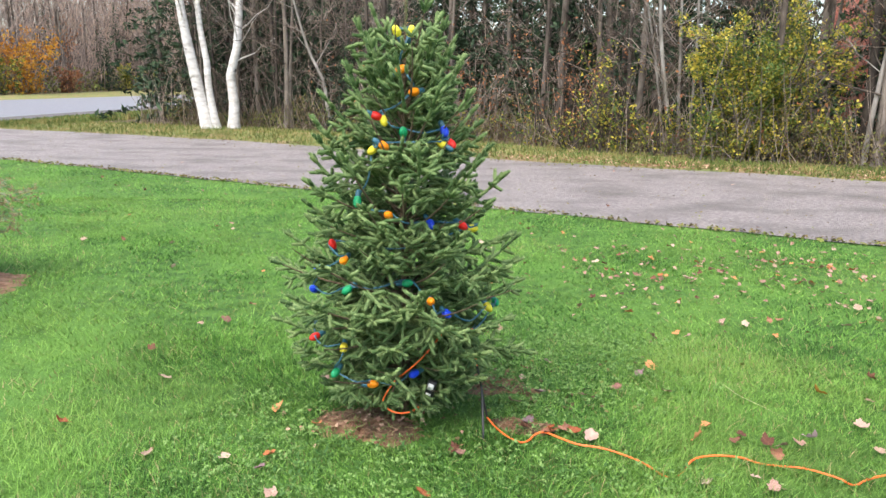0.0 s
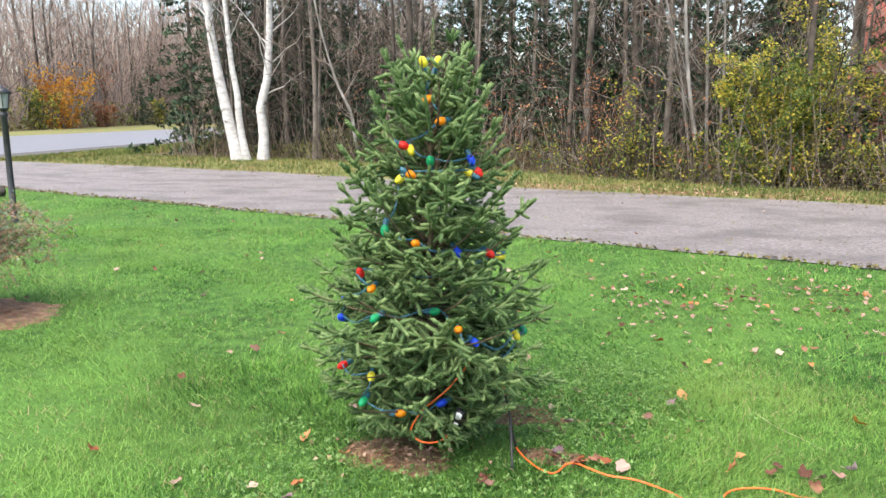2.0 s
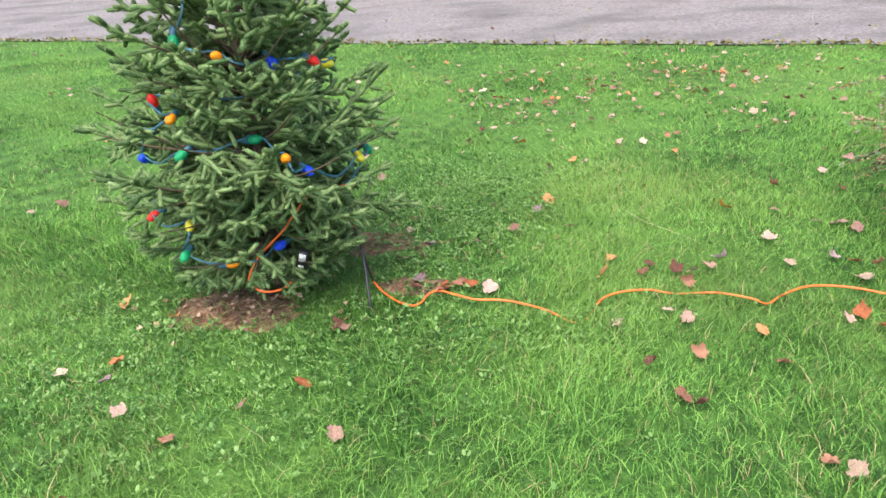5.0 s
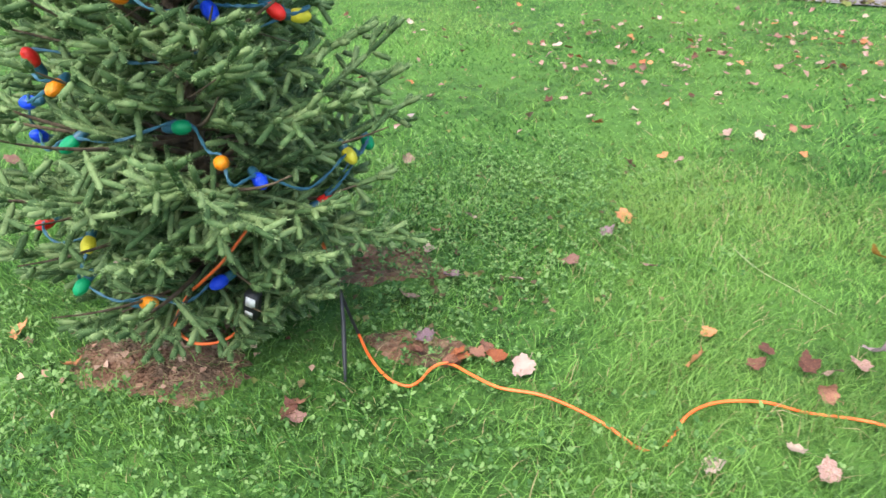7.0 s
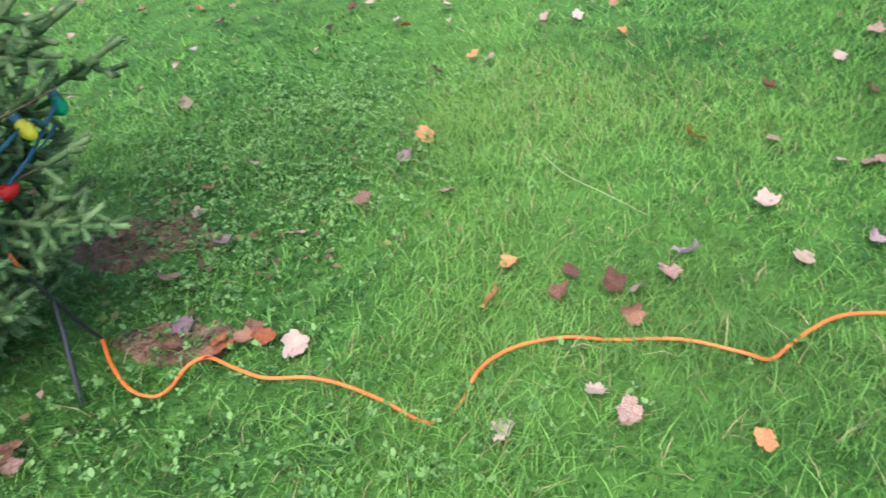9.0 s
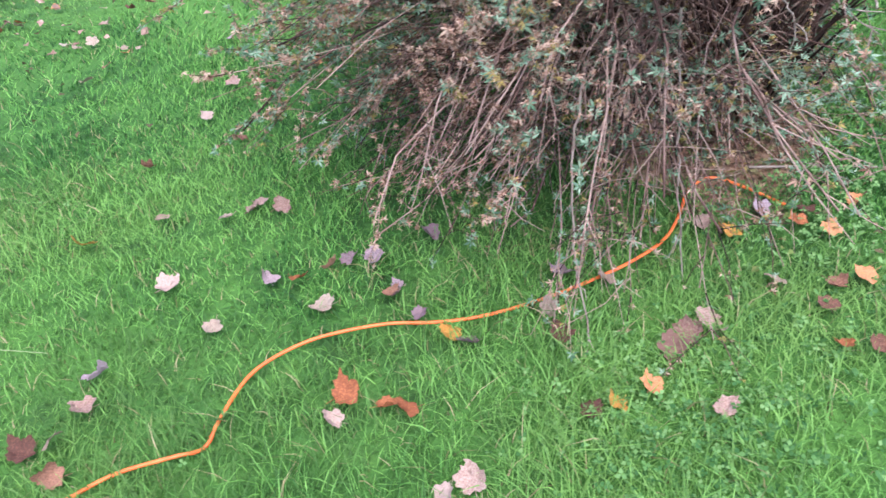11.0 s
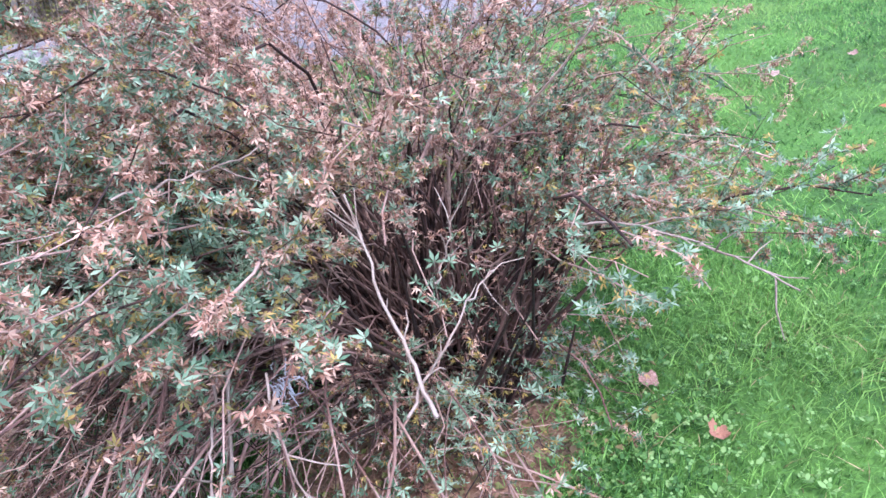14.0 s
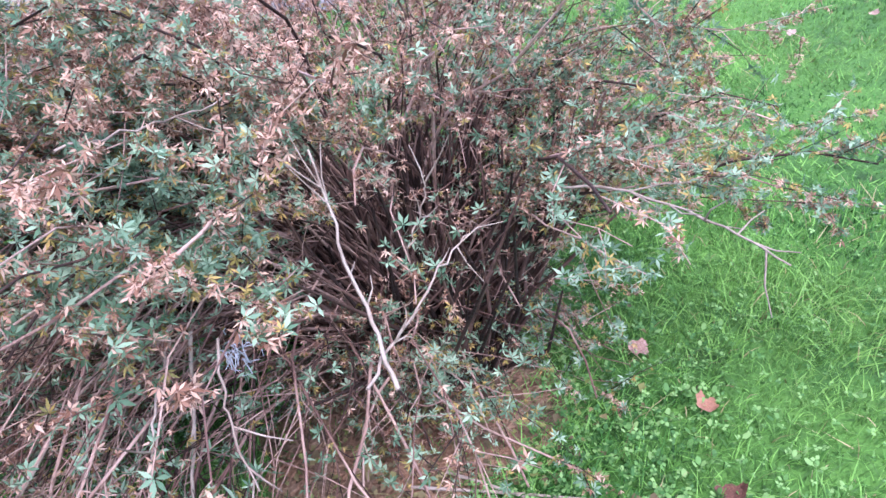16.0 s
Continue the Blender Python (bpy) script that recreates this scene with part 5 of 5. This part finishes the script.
part("stem", Acc().add(*tube(smooth_line([(-0.05, 0.18, 0.035), (-0.025, 0.03, 0.04), (0.03, -0.08, 0.04), (0.095, -0.21, 0.035)], 14), np.linspace(0.0017, 0.0008, 14), 5)), M_PALESTALK, stalk, "", True)

# ---------- grass ----------


def bare(x, y):
    """Where soil or asphalt keeps grass away: 1 fully bare."""
    e = (((x - 0.03) * 0.94 - (y - 3.15) * 0.34) / 0.22) ** 2 + (((x - 0.03) * 0.34 + (y - 3.15) * 0.94) / 0.145) ** 2 < 1
    e |= ((x - 3.55) / 0.36) ** 2 + ((y - 2.27) / 0.32) ** 2 < 1
    e |= ((x + 3.3) / 0.5) ** 2 + ((y - 5.3) / 0.42) ** 2 < 1
    return e | (y > near_edge(x) - 0.02)


def grass(name, x0, x1, y0, y1, per_m2, height, width, seed, skip=None, fine=False):
    r = np.random.default_rng(seed)
    n = int((x1 - x0) * (y1 - y0) * per_m2)
    x, y = r.uniform(x0, x1, n), r.uniform(y0, y1, n)
    keep = ~bare(x, y) | ((r.random(n) < 0.10) & (y < near_edge(x) - 0.02))
    thin = (((x - 0.64) / 0.3) ** 2 + ((y - 3.62) / 0.19) ** 2 < 1) | (((x - 0.72) / 0.15) ** 2 + ((y - 3.15) / 0.08) ** 2 < 1)
    keep &= ~(thin & (r.random(n) < 0.6))
    if skip:
        inside = np.minimum.reduce([x - skip[0], skip[1] - x, y - skip[2], skip[3] - y])
        keep &= inside < 0.7 * r.random(n)
    if fine:
        keep &= np.minimum.reduce([x - x0, x1 - x, y - y0, y1 - y]) > 0.7 * r.random(n)
    x, y = x[keep], y[keep]
    n = len(x)
    lean_az = 2.5 * np.sin(0.9 * x + 0.5 * np.sin(1.7 * y)) + 2.0 * np.cos(1.1 * y) + r.normal(0, 1.7, n)
    patch = 0.75 + 0.25 * np.sin(2.3 * x + np.sin(1.9 * y)) * np.sin(2.9 * y + 1.2 * np.sin(2.1 * x))
    h = height * r.uniform(0.4, 1.35, n) * patch * (1 + 0.35 * np.sin(9 * x + 3 * np.sin(7 * y)) * np.sin(11 * y))
    lean = h * r.uniform(0.2, 2.0, n)
    d = np.stack([np.cos(lean_az), np.sin(lean_az), 0 * x], -1)
    s = np.stack([-d[:, 1], d[:, 0], 0 * x], -1)
    turn = r.uniform(-1.2, 1.2, n)[:, None]
    s = s * np.cos(turn) + d * np.sin(turn)
    w = (width * r.uniform(0.6, 1.3, n))[:, None]
    b = np.stack([x, y, 0 * x - 0.003], -1)
    m = b + d * (lean * 0.35)[:, None] + np.array([0, 0, 1]) * (h * 0.62)[:, None]
    t = b + d * lean[:, None] + np.array([0, 0, 1]) * (h * 0.95)[:, None]
    v = np.stack([b - s * w, b + s * w, m + s * w * 0.75, m - s * w * 0.75, t], 1).reshape(-1, 3)
    acc = Acc()
    worn = 0.5 + 0.5 * np.sin(1.7 * x + 2.1 * np.sin(1.3 * y)) * np.sin(2.2 * y + 1.4 * np.sin(1.9 * x))
    dry = r.random(n) < 0.03 + 0.08 * worn ** 3
    for slot, pick in ((0, ~dry), (1, dry)):
        k = int(pick.sum())
        i = np.arange(k)[:, None] * 5
        if fine:
            acc.add(v.reshape(n, 5, 3)[pick].reshape(-1, 3), np.concatenate([i + [0, 1, 2], i + [0, 2, 3], i + [3, 2, 4]]), slot)
        else:
            acc.add(np.stack([b - s * w, b + s * w, t], 1)[pick].reshape(-1, 3), np.arange(3 * k).reshape(-1, 3), slot)
    return tagged(part(name, acc, [M_BLADE, M_STRAW]), "short damp green lawn grass", "grass", kind="stuff")


grass("lawn_grass", -1.6, 5.2, 1.0, 4.6, 11500, 0.05, 0.0016, 401, fine=True)
grass("lawn_grass", -5.5, 12.5, -0.8, 9.5, 2900, 0.042, 0.0032, 402, skip=(-1.6, 5.2, 1.0, 4.6))
grass("lawn_grass", -11, 0, 7.0, 17, 900, 0.045, 0.0045, 403, skip=(-5.5, 12.5, -0.8, 9.5))


def weeds(name, n, spots, seed):
    r = np.random.default_rng(seed)
    k = r.integers(0, len(spots), n)
    sp = np.array(spots)[k]
    x = sp[:, 0] + r.normal(0, 1, n) * sp[:, 2]
    y = sp[:, 1] + r.normal(0, 1, n) * sp[:, 3]
    ok = ~bare(x, y)
    c = np.stack([x, y, r.uniform(0.018, 0.044, n)], -1)[ok]
    acc = Acc()
    nrm = unit(r.normal(size=(len(c), 3)) * 0.5 + (0, 0, 1))
    a = unit(np.cross(nrm, r.normal(size=c.shape)))
    b = np.cross(nrm, a)
    s = r.uniform(0.005, 0.0105, (len(c), 1))
    for q in range(3):
        an = radians(120 * q)
        d = a * math.cos(an) + b * math.sin(an)
        e = np.cross(nrm, d)
        v = np.stack([c, c + d * s * 0.6 + e * s * 0.5, c + d * s * 1.2, c + d * s * 0.6 - e * s * 0.5], 1).reshape(-1, 3)
        i = np.arange(len(c))[:, None] * 4
        acc.add(v, np.concatenate([i + [0, 2, 1], i + [0, 3, 2]]))
    return tagged(part(name, acc, M_WEED), "pale clover and weeds in the lawn", "weeds", kind="stuff")


weeds("clover", 9500, [(-0.3, 3.0, 0.25, 0.3), (0.1, 2.6, 0.5, 0.25), (1.1, 3.95, 0.35, 0.3), (0.8, 3.5, 0.25, 0.3), (1.0, 4.0, 0.4, 0.3), (1.2, 4.2, 0.4, 0.25), (3.75, 1.95, 0.35, 0.25),
                       (3.4, 1.85, 0.25, 0.15), (2.45, 1.9, 0.15, 0.15), (4.3, 1.6, 0.7, 0.5), (0.9, 4.3, 0.5, 0.3)], 411)


def broadleaf(name, n, spots, seed):
    """Low rosettes of oval leaves, a little folded along the midrib."""
    r = np.random.default_rng(seed)
    sp = np.array(spots)[r.integers(0, len(spots), n)]
    x, y = sp[:, 0] + r.normal(0, 1, n) * sp[:, 2], sp[:, 1] + r.normal(0, 1, n) * sp[:, 3]
    ok = ~bare(x, y) | (r.random(n) < 0.12)
    c0 = np.stack([x, y, r.uniform(0.012, 0.03, n)], -1)[ok]
    m = len(c0)
    turn = r.uniform(0, 2 * np.pi, m)
    acc = Acc()
    for q in range(5):
        az = turn + q * 1.257 + r.normal(0, 0.25, m)
        lift_ = r.uniform(0.2, 1.6, m)
        d = unit(np.stack([np.cos(az), np.sin(az), lift_], -1))
        e = np.stack([-np.sin(az), np.cos(az), 0 * az], -1)
        up = np.cross(d, e)
        l = (0.008 + 0.014 * r.random(m) ** 2)[:, None]
        a = c0 + d * l * 0.3
        v = np.stack([a, a + d * l * 0.35 + e * l * 0.3 - up * l * 0.07, a + d * l * 0.8 + e * l * 0.24 - up * l * 0.08, a + d * l * 1.1 - (0, 0, 0.003),
                      a + d * l * 0.8 - e * l * 0.24 - up * l * 0.08, a + d * l * 0.35 - e * l * 0.3 - up * l * 0.07], 1).reshape(-1, 3)
        i = np.arange(m)[:, None] * 6
        acc.add(v, np.concatenate([i + [0, 1, 2], i + [0, 2, 3], i + [0, 3, 4], i + [0, 4, 5]]))
    return tagged(part(name, acc, M_WEED), "broad-leaved weeds spread through the lawn", "weeds", kind="stuff")


broadleaf("weeds", 1200, [(-0.38, 3.12, 0.16, 0.22), (-0.15, 2.88, 0.3, 0.12), (0.25, 2.82, 0.3, 0.12), (0.7, 3.32, 0.12, 0.14), (0.95, 3.65, 0.2, 0.22), (1.05, 3.9, 0.3, 0.28),
                          (1.2, 3.6, 0.2, 0.2), (-0.1, 2.45, 0.4, 0.25), (-0.6, 2.3, 0.4, 0.35), (0.2, 2.1, 0.5, 0.3), (0.6, 2.75, 0.3, 0.12), (1.15, 2.65, 0.25, 0.12),
                          (3.9, 1.75, 0.3, 0.2), (3.5, 1.7, 0.3, 0.15), (3.0, 1.6, 0.3, 0.2)], 431)
